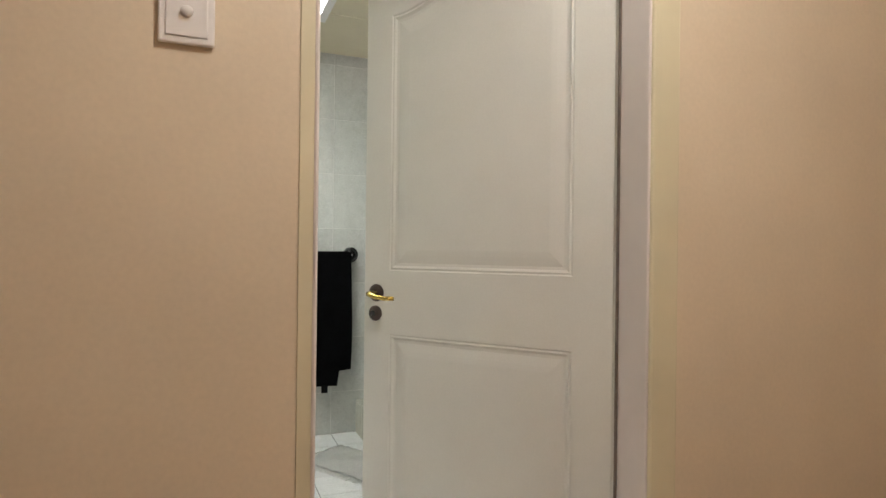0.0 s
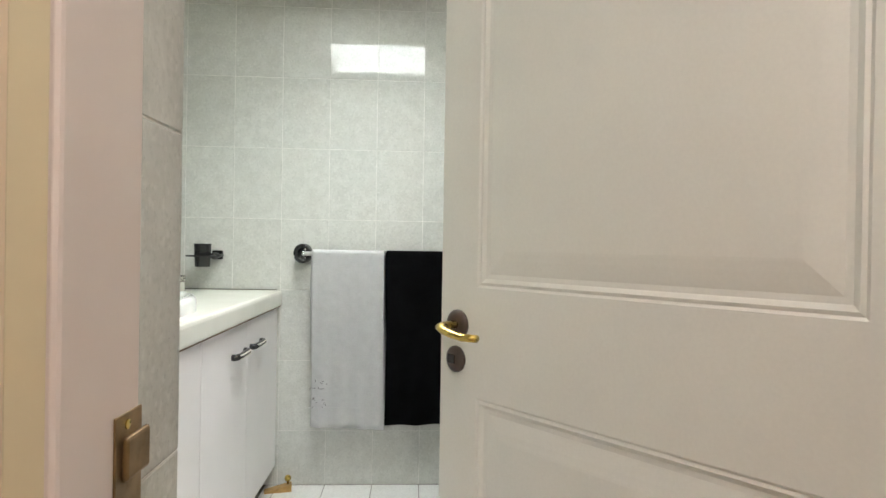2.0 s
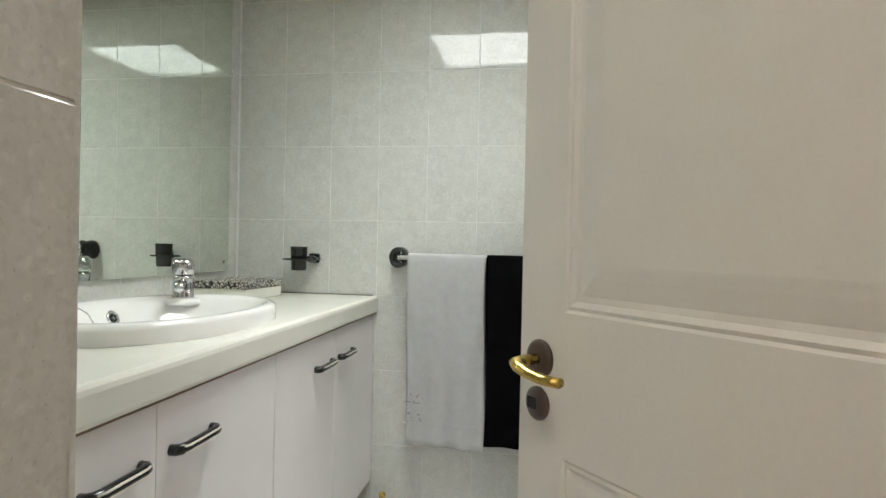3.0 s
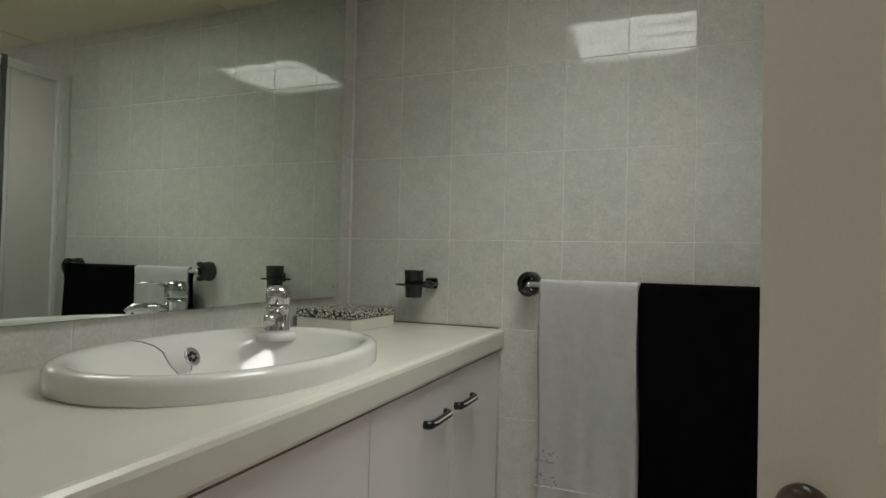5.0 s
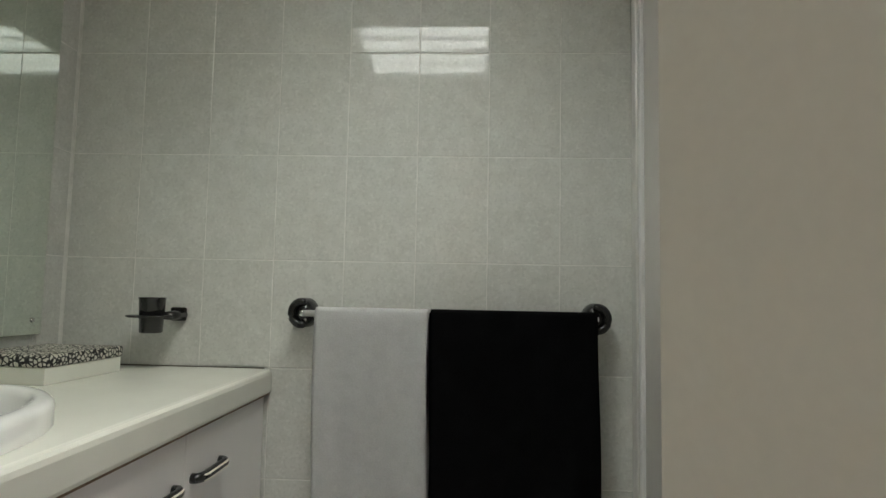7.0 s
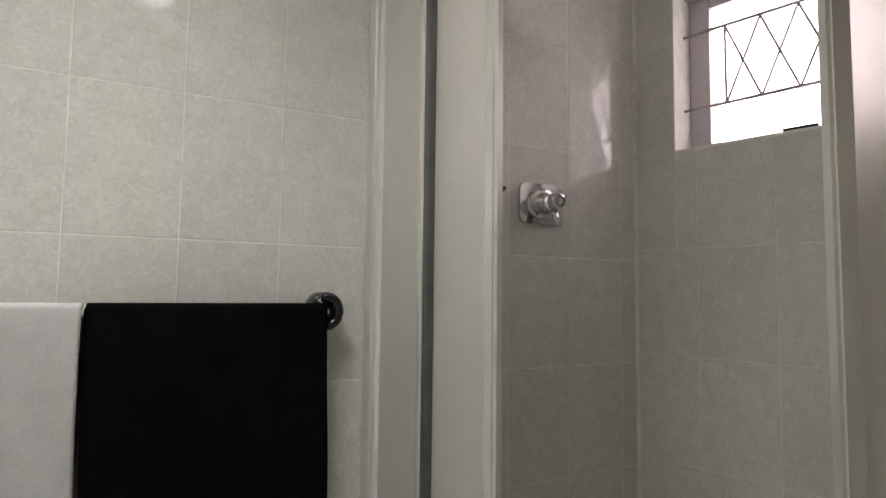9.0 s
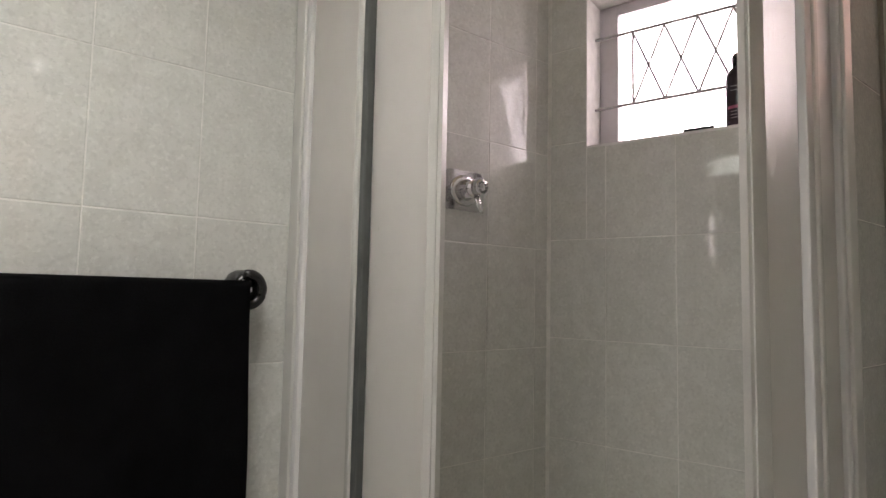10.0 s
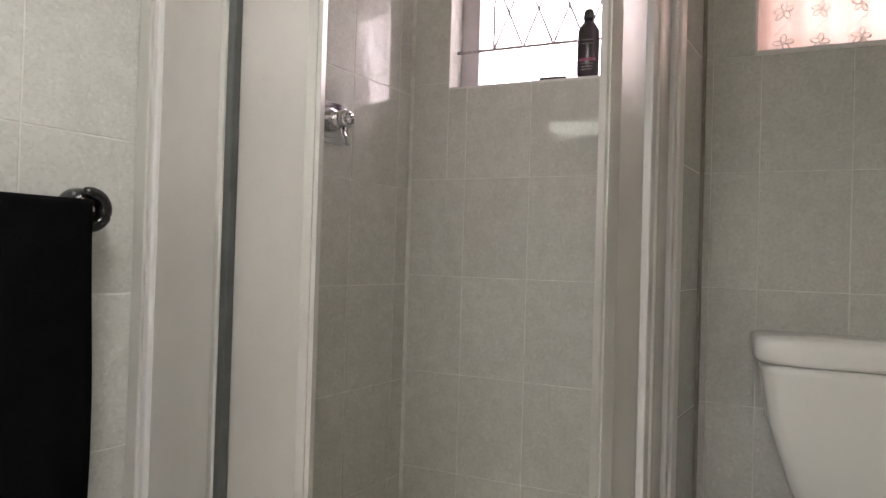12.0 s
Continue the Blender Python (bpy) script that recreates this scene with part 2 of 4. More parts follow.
def minus(rect, holes):
    """What is left of a rectangle (u0, u1, v0, v1) once holes are cut out, as rectangles."""
    left = [rect]
    for h0, h1, k0, k1 in holes:
        nxt = []
        for u0, u1, v0, v1 in left:
            a0, a1, b0, b1 = max(u0, h0), min(u1, h1), max(v0, k0), min(v1, k1)
            if a0 >= a1 or b0 >= b1:
                nxt.append((u0, u1, v0, v1))
                continue
            nxt += [(u0, a0, v0, v1), (a1, u1, v0, v1), (a0, a1, v0, b0), (a0, a1, b1, v1)]
        left = [r for r in nxt if r[1] - r[0] > 0.004 and r[3] - r[2] > 0.004]
    return left


def slab(name, axis, a0, a1, rect, holes, material, label=""):
    """A wall that fills a0..a1 along its axis, over a rectangle with holes through it."""
    bm = bmesh.new()
    for u0, u1, v0, v1 in minus(rect, holes):
        if axis == "x":
            box(a0, a1, u0, u1, v0, v1, bm=bm)
        else:
            box(u0, u1, a0, a1, v0, v1, bm=bm)
    ob = part(name, bm, material)
    return tagged(ob, label, "wall", kind="structure")


TILE_MESHES = {}


def tile_mesh(w, h, material):
    key = (round(w, 4), round(h, 4), material.name)
    if key not in TILE_MESHES:
        t, b = 0.006, 0.0012
        v = [(x * w / 2, y * h / 2, z) for z, s in ((0, 1), (t - b * 0.6, 1), (t, 0)) for x, y in ((-1, -1), (1, -1), (1, 1), (-1, 1))]
        v[8:] = [(math.copysign(abs(x) - b, x), math.copysign(abs(y) - b, y), z) for x, y, z in v[8:]]
        f = [(8, 9, 10, 11)] + [(k + i, k + (i + 1) % 4, k + 4 + (i + 1) % 4, k + 4 + i) for k in (0, 4) for i in range(4)]
        me = bpy.data.meshes.new("tile")
        me.from_pydata(v, [], f)
        me.materials.append(material)
        TILE_MESHES[key] = me
    return TILE_MESHES[key]


def tiles(parent, m, rect, du, dv, u_at, v_at, holes, material, joint=0.003, tilt=0.07, smallest=0.012):
    """Lays tiles on a plane whose u, v and outward axes are m's x, y, z; joints run through u_at and v_at."""
    rng = random.Random(hash((round(rect[0], 2), round(rect[2], 2))) % 1000 + int(du * 100))
    u0, u1, v0, v1 = rect
    iu, iv = math.floor((u0 - u_at) / du), math.floor((v0 - v_at) / dv)
    k = iu
    while u_at + k * du < u1 - 1e-6:
        j = iv
        while v_at + j * dv < v1 - 1e-6:
            cell = (max(u0, u_at + k * du), min(u1, u_at + (k + 1) * du), max(v0, v_at + j * dv), min(v1, v_at + (j + 1) * dv))
            for a0, a1, b0, b1 in minus(cell, holes):
                w, h = a1 - a0 - joint, b1 - b0 - joint
                if w < smallest or h < smallest:
                    continue
                ob = new("tile", tile_mesh(w, h, material))
                s = min(1.0, 0.15 / max(w, h))
                ob.parent = parent
                ob.matrix_basis = m @ pose((a0 + a1) / 2, (b0 + b1) / 2, -0.008 + rng.uniform(-0.0002, 0.0002),
                                           rng.uniform(-tilt, tilt) * s, rng.uniform(-tilt, tilt) * s, 0)
            j += 1
        k += 1


def plane_of(origin, u, v):
    u, v = Vector(u), Vector(v)
    w = u.cross(v)
    m = Matrix((u, v, w)).transposed().to_4x4()
    m.translation = origin
    return m


# ---- the plan ----
XW, XE, XT, YN = -1.080, 1.375, 1.375, 2.25      # mirror wall, shower wall, cistern wall, towel wall
CEIL, HALLCEIL = 2.09, 2.40
XL, XR = -0.138, 0.614                          # door opening
YC, YB, YS = 0.101, 0.295, 0.29                   # corridor face, niche face
WIN1 = (1.52, 2.122, 1.44, 1.915)
WIN2 = (0.64, 1.277, 1.468, 1.92)
STEP = 1.375
XN, YNIB = 1.262, 1.42                           # end and face of the short wall that carries the shower frame

wall_north = slab("wall_north", "y", YN + 0.003, YN + 0.2, (XW - 0.2, XE + 0.25, 0, HALLCEIL), [], M_GROUT, "tiled towel wall with pale grout")
wall_west = slab("wall_west", "x", XW - 0.2, XW - 0.003, (YC + 0.15, YN + 0.003, 0, HALLCEIL), [], M_GROUT, "tiled wall behind the mirror")
wall_east = slab("wall_east", "x", XE + 0.003, XE + 0.225, (STEP, YN + 0.003, 0, HALLCEIL), [WIN1], M_GROUT, "tiled shower wall with a window")
wall_east_toilet = slab("wall_east_toilet", "x", XT + 0.003, XE + 0.225, (0.2, STEP, 0, HALLCEIL), [WIN2], M_GROUT, "tiled wall behind the cistern with a window")
wall_south = slab("wall_south", "y", YC + 0.012, YB - 0.003, (XW - 0.003, XL - 0.003, 0, HALLCEIL), [], M_GROUT, "thick wall beside the door opening")
wall_south_b = slab("wall_south_b", "y", YC + 0.012, YS, (XR + 0.003, 1.90, 0, HALLCEIL), [], M_PLASTER, "wall behind the open door")
wall_lintel = slab("wall_lintel", "y", YC + 0.012, YS, (XL - 0.003, XR + 0.003, 2.06, HALLCEIL), [], M_PLASTER, "wall above the door opening")
wall_corridor = slab("wall_corridor", "y", YC, YC + 0.012, (-2.2, 2.2, 0, HALLCEIL), [(XL - 0.003, XR + 0.003, 0, 2.06)], M_PEACH, "peach painted corridor wall")
wall_corridor_back = slab("wall_corridor_back", "y", -1.75, -1.55, (-2.2, 2.2, 0, HALLCEIL), [], M_PEACH, "peach painted corridor wall")
wall_corridor_a = slab("wall_corridor_a", "x", -2.4, -2.2, (-1.75, YC + 0.012, 0, HALLCEIL), [], M_PEACH, "peach painted corridor end wall")
wall_corridor_b = slab("wall_corridor_b", "x", 2.2, 2.4, (-1.75, YC + 0.012, 0, HALLCEIL), [], M_PEACH, "peach painted corridor end wall")

wall_nib = slab("wall_nib", "y", YNIB + 0.003, YNIB + 0.075, (XN, 1.60, 0, CEIL), [], M_GROUT, "short tiled wall between the shower and the toilet")
part("corner_seal", box(1.556, 1.573, YNIB - 0.005, YNIB + 0.004, 0, CEIL, 0.002), M_SEALANT, wall_nib, "grey sealant strip in the corner")
floor = tagged(part("floor", box(XW - 0.2, 2.05, YC, YN + 0.2, -0.12, -0.003), M_GROUT_DARK), "white tiled bathroom floor with dark joints", "floor", kind="structure")
floor_corridor = tagged(part("floor_corridor", box(-2.4, 2.4, -1.75, YC, -0.12, 0.0), M_CORRIDOR), "brown corridor floor", "floor", kind="structure")
bm = box(XW - 0.2, 2.05, YC + 0.012, YN + 0.2, CEIL, CEIL + 0.1)
LAMP_RECT = (-0.385, 0.135, 1.195, 1.71)
for y in (1.71, 0.81):
    box(XW, XE, y - 0.006, y + 0.006, CEIL - 0.003, CEIL + 0.01, bm=bm)
for x in (-0.42, 0.78):
    box(x - 0.006, x + 0.006, YB, YN, CEIL - 0.0025, CEIL + 0.01, bm=bm)
ceiling = tagged(part("ceiling", bm, M_CEIL), "cream boarded ceiling with thin cover strips", "ceiling", kind="structure")
ceiling_corridor = tagged(part("ceiling_corridor", box(-2.4, 2.4, -1.75, YC + 0.3, HALLCEIL, HALLCEIL + 0.1), M_PLASTER), "white corridor ceiling", "ceiling", kind="structure")

# pressed steel door frame, its lit and shaded sides coloured apart
door_frame = tagged(part("door_frame", box(XL - 0.034, XL - 0.006, YC - 0.003, YC + 0.001, 0, 2.12, 0.0015, 3), M_FRAME_SHADED),
                    "painted pressed steel door frame, shaded tone on the face, lit tone on the jambs", "door frame", kind="structure")
part("casing", box(XR + 0.004, XR + 0.083, YC - 0.014, YC + 0.001, 0, 2.12, 0.006, 3), M_FRAME_SHADED, door_frame)
part("casing", box(XL, XR, YC - 0.013, YC + 0.001, 2.05, 2.12, 0.006, 3), M_FRAME_SHADED, door_frame)
part("jamb", box(XL - 0.008, XL + 0.001, YC - 0.006, 0.207, 0, 2.06, 0.004, 2), M_FRAME_LIT, door_frame)
part("jamb", box(XR - 0.001, XR + 0.008, YC - 0.006, 0.207, 0, 2.06, 0.004, 2), M_FRAME_LIT, door_frame)
part("head", box(XL, XR, YC + 0.001, 0.207, 2.045, 2.06), M_FRAME_LIT, door_frame)
# thin dark strip drawn in place of the shade between door and jamb
part("rebate_seal", box(XR - 0.005, XR - 0.0012, 0.194, 0.204, 0, 2.045, 0.002), M_GAP_SHADE, door_frame, "dark strip standing in for the shade in the hinge gap")
plate = part("strike_plate", box(XL + 0.001, XL + 0.003, 0.164, 0.2065, 0.795, 0.893, 0.001), M_BRASS_OLD, door_frame, "aged brass strike plate")
part("strike_box", box(XL + 0.003, XL + 0.008, 0.172, 0.212, 0.842, 0.876, 0.003), M_BRASS_OLD, plate, "raised brass strike lip")
for z in (0.805, 0.884):
    part("screw", lathe([(0.004, 0), (0.004, 0.001), (0.001, 0.0015)], pose(XL + 0.003, 0.182, z, 0, 90, 0), 10), M_BRASS, plate)

# ---- window 1 in the shower, window 2 over the cistern ----
def window(name, rect, depth, label, sashes):
    y0, y1, z0, z1 = rect
    x = XE + depth
    w = tagged(part(name, box(x, x + 0.035, y0, y0 + 0.06, z0, z1, 0.003), M_WINFRAME), label, "window", kind="structure")
    part("frame_rail", box(x, x + 0.035, y1 - 0.06, y1, z0, z1, 0.003), M_WINFRAME, w)
    part("frame_rail", box(x, x + 0.035, y0 + 0.06, y1 - 0.06, z0, z0 + 0.026, 0.003), M_WINFRAME, w)
    part("frame_rail", box(x, x + 0.035, y0 + 0.06, y1 - 0.06, z1 - 0.035, z1, 0.003), M_WINFRAME, w)
    pane = part("pane", box(x + 0.015, x + 0.019, y0 + 0.058, y1 - 0.058, z0 + 0.024, z1 - 0.033), M_PANE, w, "clear glass pane")
    pane.visible_shadow = False
    return w


window_1 = window("window_1", WIN1, 0.105, "grey aluminium shower window with bright sky behind", 1)
window_2 = window("window_2", WIN2, 0.125, "grey aluminium window above the cistern", 1)
for rect, wall, x in ((WIN1, wall_east, XE), (WIN2, wall_east_toilet, XT)):
    y0, y1, z0, z1 = rect
    sill = part("sill", box(x + 0.002, XE + 0.2, y0, y1, z0 - 0.004, z0 + 0.004), M_PALE, wall, "glazed sill tiles")
    for yy, d in ((y1, -1), (y0, 1)):
        m = plane_of((x + 0.002, yy, 0), (1, 0, 0), (0, 0, 1)) if d < 0 else plane_of((XE + 0.2, yy, 0), (-1, 0, 0), (0, 0, 1))
        tiles(wall, m, (0.0, 0.20, z0 + 0.005, z1), 0.2, 0.3, 0.0, 0.83 + 0.0, [], M_TILE)

bars = thing("burglar_bars", (XE + 0.065, 1.8, 1.54), "white painted steel burglar bars in a diamond lattice", "burglar bars")
xb = XE + 0.068
for z in (1.572, 1.797):
    part("rail", tube([(xb, WIN1[0], z), (xb, WIN1[1], z)], 0.0048, 8), M_BAR, bars)
nodes_y = [2.002 - 0.0935 * i for i in range(6)]
part("upright", tube([(xb, nodes_y[0], 1.572), (xb, nodes_y[0], 1.797)], 0.0038, 8), M_BAR, bars)
for a, b in zip(nodes_y, nodes_y[1:]):
    if b > WIN1[0]:
        part("diagonal", tube([(xb + 0.003, a, 1.572), (xb + 0.003, b, 1.797)], 0.0034, 8), M_BAR, bars)
        part("diagonal", tube([(xb - 0.002, b, 1.572), (xb - 0.002, a, 1.797)], 0.0034, 8), M_BAR, bars)
        part("weld", lathe([(0.001, -0.005), (0.005, -0.003), (0.005, 0.003), (0.001, 0.005)], pose(xb, (a + b) / 2, 1.6845, 0, 90, 0), 10), M_BAR, bars)

backdrop = tagged(part("backdrop", box(4.0, 4.05, -3.0, 6.5, -1.0, 7.0), M_OUTSIDE), "bright white overcast sky outside the windows", "sky", kind="structure")
ground = tagged(part("ground", box(1.65, 60, -60, 60, -0.3, -0.2), M_CORRIDOR), "bare ground outside the windows", "ground", kind="structure")

# curtain in window 2
curtain = thing("lace_curtain", (XT + 0.06, 0.95, WIN2[2] + 0.005), "sheer pink lace curtain with pale floral embroidery", "curtain")
NU = 70
def fold(y):
    return XT + 0.055 + 0.010 * math.sin(y * 41) + 0.006 * math.sin(y * 87 + 1)
rings = []
bm = bmesh.new()
g = [[bm.verts.new((fold(WIN2[0] + 0.01 + (WIN2[1] - WIN2[0] - 0.02) * i / NU) + 0.001 * j, WIN2[0] + 0.01 + (WIN2[1] - WIN2[0] - 0.02) * i / NU, WIN2[2] + 0.008 + 0.47 * j / 6)) for i in range(NU + 1)] for j in range(7)]
for j in range(6):
    for i in range(NU):
        bm.faces.new((g[j][i], g[j][i + 1], g[j + 1][i + 1], g[j + 1][i]))
bmesh.ops.solidify(bm, geom=bm.faces[:], thickness=0.0008)
part("cloth", bm, M_LACE, curtain, smooth=True)
rngc = random.Random(4)
for row in range(5):
    for c, yc in enumerate([WIN2[0] + 0.06 + 0.085 * k for k in range(7)]):
        bm = bmesh.new()
        zc = WIN2[2] + 0.030 + 0.085 * row
        for k in range(5):
            a = k * 2 * math.pi / 5 + 0.3 + 0.2 * rngc.random()
            loop = []
            for q in range(11):
                s = q / 10 * 2 * math.pi
                r, sd = 0.013 + 0.010 * math.cos(s - math.pi), 0.006 * math.sin(s)
                y = yc + r * math.cos(a) - sd * math.sin(a)
                z = zc + r * math.sin(a) + sd * math.cos(a)
                loop.append((fold(y) - 0.002, y, max(z, WIN2[2] + 0.009)))
            tube(loop, 0.0017, 5, bm=bm)
        tube([(fold(yc + 0.02 * math.sin(q)) - 0.002, yc + 0.02 * math.sin(q), min(zc + 0.014 * q, WIN2[2] + 0.46)) for q in range(2, 6)], 0.0009, 5, bm=bm)
        part("embroidered_flower", bm, M_THREAD, curtain)
part("curtain_rod", tube([(XT + 0.055, WIN2[0] + 0.004, WIN2[3] - 0.02), (XT + 0.055, WIN2[1] - 0.004, WIN2[3] - 0.02)], 0.006, 12), M_BRASS, curtain, "thin brass curtain rod")

# ---- ceiling lamp, added corridor lamp ----
x0, x1, y0, y1 = LAMP_RECT
lamp = thing("ceiling_light", ((x0 + x1) / 2, (y0 + y1) / 2, CEIL), "square fluorescent ceiling light with a ribbed white diffuser", "ceiling light")
bm = bmesh.new()
for a, b, c, d in minus((x0 - 0.035, x1 + 0.035, y0 - 0.035, y1 + 0.035), [(x0, x1, y0, y1)]):
    box(a, b, c, d, CEIL - 0.03, CEIL - 0.001, bm=bm)
part("frame", bm, M_PALE, lamp)
part("diffuser", box(x0, x1, y0, y1, CEIL - 0.016, CEIL - 0.006), M_LAMP_PANEL, lamp, "glowing white diffuser")
for k in range(4):
    yc = y0 + (k + 0.5) * (y1 - y0) / 4
    part("tube", tube([(x0 + 0.01, yc, CEIL - 0.02), (x1 - 0.01, yc, CEIL - 0.02)], 0.030, 14, flat=0.35), M_LAMP_TUBE, lamp, "bright lamp tube")
# unseen fixture, added overhead to light the corridor wall, door and jambs
hall = thing("added_hall_light", (0.28, -0.72, HALLCEIL), "unseen corridor light, added as a round frosted glass dome", "ceiling light")
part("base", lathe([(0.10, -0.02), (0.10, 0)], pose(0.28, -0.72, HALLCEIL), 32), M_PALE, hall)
part("shade", lathe([(0.02, -0.115), (0.08, -0.10), (0.125, -0.065), (0.14, -0.021)], pose(0.28, -0.72, HALLCEIL), 32), M_HALL, hall, "glowing shade of the added corridor light", True)

# ---- door, standing ajar ----
ANG = 39.0
door = thing("door", (XR + 0.004, 0.222, 0.008), "white painted two panel door standing ajar", "door", turn=ANG)
DW, DH, DT = 0.766, 2.03, 0.04
DM = door.matrix_basis.copy()
# along the leaf: from the hinge edge towards the latch edge is the local y axis, the face seen from the corridor is at x = 0
def dpart(name, bm, material, parent, label="", smooth=False):
    bmesh.ops.transform(bm, matrix=DM, verts=bm.verts)
    return part(name, bm, material, parent, label, smooth)
P0, P1 = 0.105, 0.674
def outline(kind, inset):
    a, b = P0 + inset, P1 - inset
    if kind == "low":
        z0, z1, rise = 0.225 + inset, 0.752 - inset, 0.0
    else:
        z0, z1, rise = 0.945 + inset, 1.725 - inset, 0.075
    pts = [(a, z0), (b, z0)]
    for i in range(25):
        s = i / 24
        c = 2 * s - 1
        lift = rise * (0.5 + 0.5 * math.cos(math.pi * c)) if abs(c) < 0.96 else 0
        pts.append((b + (a - b) * s, z1 + lift))
    return pts
def leaf_side(x, sgn, parent, name):
    """One face of the leaf: flat stiles and rails round two moulded, raised panels."""
    bm = bmesh.new()
    loops = []
    for kind in ("low", "up"):
        prof = ((0.0, 0.0), (0.004, -0.003), (0.009, -0.0012), (0.016, -0.0055), (0.024, -0.0062), (0.048, -0.0022), (0.060, -0.0008), (0.064, -0.0005))
        rings = [[bm.verts.new((x + sgn * d, s, z)) for s, z in outline(kind, i)] for i, d in prof]
        for r, q in zip(rings, rings[1:]):
            for i in range(len(r)):
                bm.faces.new((r[i], r[(i + 1) % len(r)], q[(i + 1) % len(q)], q[i]))
        bm.faces.new(rings[-1])
        loops.append(rings[0])
    low, up = loops
    c = [bm.verts.new((x, s, z)) for s, z in ((0, 0), (DW, 0), (DW, DH), (0, DH))]
    e = [bm.verts.new((x, s, z)) for s, z in ((0, 0.85), (DW, 0.85))]
    bm.faces.new((c[0], c[1], low[1], low[0]))
    bm.faces.new((c[1], e[1], low[2], low[1]))
    bm.faces.new([e[1], e[0]] + list(reversed(low[2:])))
    bm.faces.new((e[0], c[0], low[0], low[-1]))
    bm.faces.new((e[0], e[1], up[1], up[0]))
    bm.faces.new((e[1], c[2], up[2], up[1]))
    bm.faces.new([c[2], c[3]] + list(reversed(up[2:])))
    bm.faces.new((c[3], e[0], up[0], up[-1]))
    return dpart(name, bm, M_DOOR, parent)
leaf_side(0.0, -1, door, "front_face")
leaf_side(DT, 1, door, "back_face")
bm = bmesh.new()
for y0_, y1_ in ((-0.0005, 0.004), (DW - 0.004, DW + 0.0005)):
    box(0.0005, DT - 0.0005, y0_, y1_, 0, DH, 0.0015, bm=bm)
box(0.0006, DT - 0.0006, 0, DW, 0, 0.004, bm=bm)
box(0.0006, DT - 0.0006, 0, DW, DH - 0.004, DH, bm=bm)
dpart("leaf_edge", bm, M_DOOR, door)
def handle_set(x, s):
    rx = -90 * s
    rose = dpart("rosette", lathe([(0.027, 0), (0.0265, 0.004), (0.022, 0.008), (0.014, 0.0095)], pose(x, 0.7210, 0.876, 0, rx, 0), 36), M_BROWN, door, "dark brown round rosette", True)
    esc = dpart("keyhole_plate", lathe([(0.024, 0), (0.0235, 0.004), (0.019, 0.0065), (0.001, 0.007)], pose(x, 0.7240, 0.813, 0, rx, 0), 36), M_BROWN, door, "dark brown round keyhole plate", True)
    o = -s
    dpart("keyhole", box(x + min(o * 0.0062, o * 0.0078), x + max(o * 0.0062, o * 0.0078), 0.7215, 0.7405, 0.805, 0.821, 0.001), M_BLACK, esc)
    path = [(x + o * 0.004, 0.7210, 0.876), (x + o * 0.03, 0.7210, 0.876), (x + o * 0.046, 0.7160, 0.875), (x + o * 0.052, 0.7030, 0.872), (x + o * 0.051, 0.6840, 0.867), (x + o * 0.049, 0.6600, 0.864), (x + o * 0.046, 0.6290, 0.865)]
    dpart("lever", tube(path, [0.010, 0.010, 0.0105, 0.010, 0.0095, 0.009, 0.0085], 14, flat=0.75), M_BRASS, rose, "worn brass lever", True)
handle_set(0.0, 1)
handle_set(DT, -1)
dpart("latch_plate", box(0.010, 0.030, DW, DW + 0.0018, 0.77, 0.93), M_BRASS_OLD, door, "brass latch plate")
for z in (0.25, 1.0, 1.75):
    dpart("hinge", tube([(0.004, -0.004, z), (0.004, -0.004, z + 0.1)], 0.006, 12), M_BRASS_OLD, door, "brass butt hinge")

# ---- light switch ----
sw = thing("light_switch", (-0.360, YC, 1.415), "white rocker light switch plate on the peach wall", "light switch")
part("plate", box(-0.404, -0.316, YC - 0.010, YC - 0.0005, 1.357, 1.474, 0.004, 3), M_SWITCH, sw)
part("inset", box(-0.393, -0.327, YC - 0.0125, YC - 0.009, 1.369, 1.462, 0.002), M_SWITCH, sw)
part("rocker", lathe([(0.010, 0), (0.010, 0.005), (0.008, 0.0075), (0.001, 0.008)], pose(-0.360, YC - 0.012, 1.410, 90, 0, 0), 24, 1.0, 0.9), M_SWITCH, sw, "small round rocker", True)

# ---- vanity ----
XF = -0.489
TOPZ = 0.828
Y_CAB = (YB + 0.01, 1.350, YN - 0.004)
def pull(y, parent):
    """A bow handle in black with two pale inlaid lines."""
    z, h = 0.660, 0.066
    def bow(r, off, dz, n=10, flat=1.0):
        pts = [(XF + 0.002, y - h, z), (XF + 0.012, y - h, z), (XF + 0.018 + off, y - h + 0.008, z), (XF + 0.021 + off, y - h + 0.02, z),
               (XF + 0.021 + off, y, z), (XF + 0.021 + off, y + h - 0.02, z), (XF + 0.018 + off, y + h - 0.008, z), (XF + 0.012, y + h, z), (XF + 0.002, y + h, z)]
        return tube([(a, b, c + dz) for a, b, c in pts], r, n, flat=flat)
    b = part("handle", bow(0.0105, 0, 0, 14, 1.0), M_BLACK, parent, "black bow handle with two pale lines", True)
    for dz in (-0.0052, 0.0052):
        part("inlay", bow(0.0024, 0.0082, dz, 6), M_IVORY, b, "pale inlaid line")
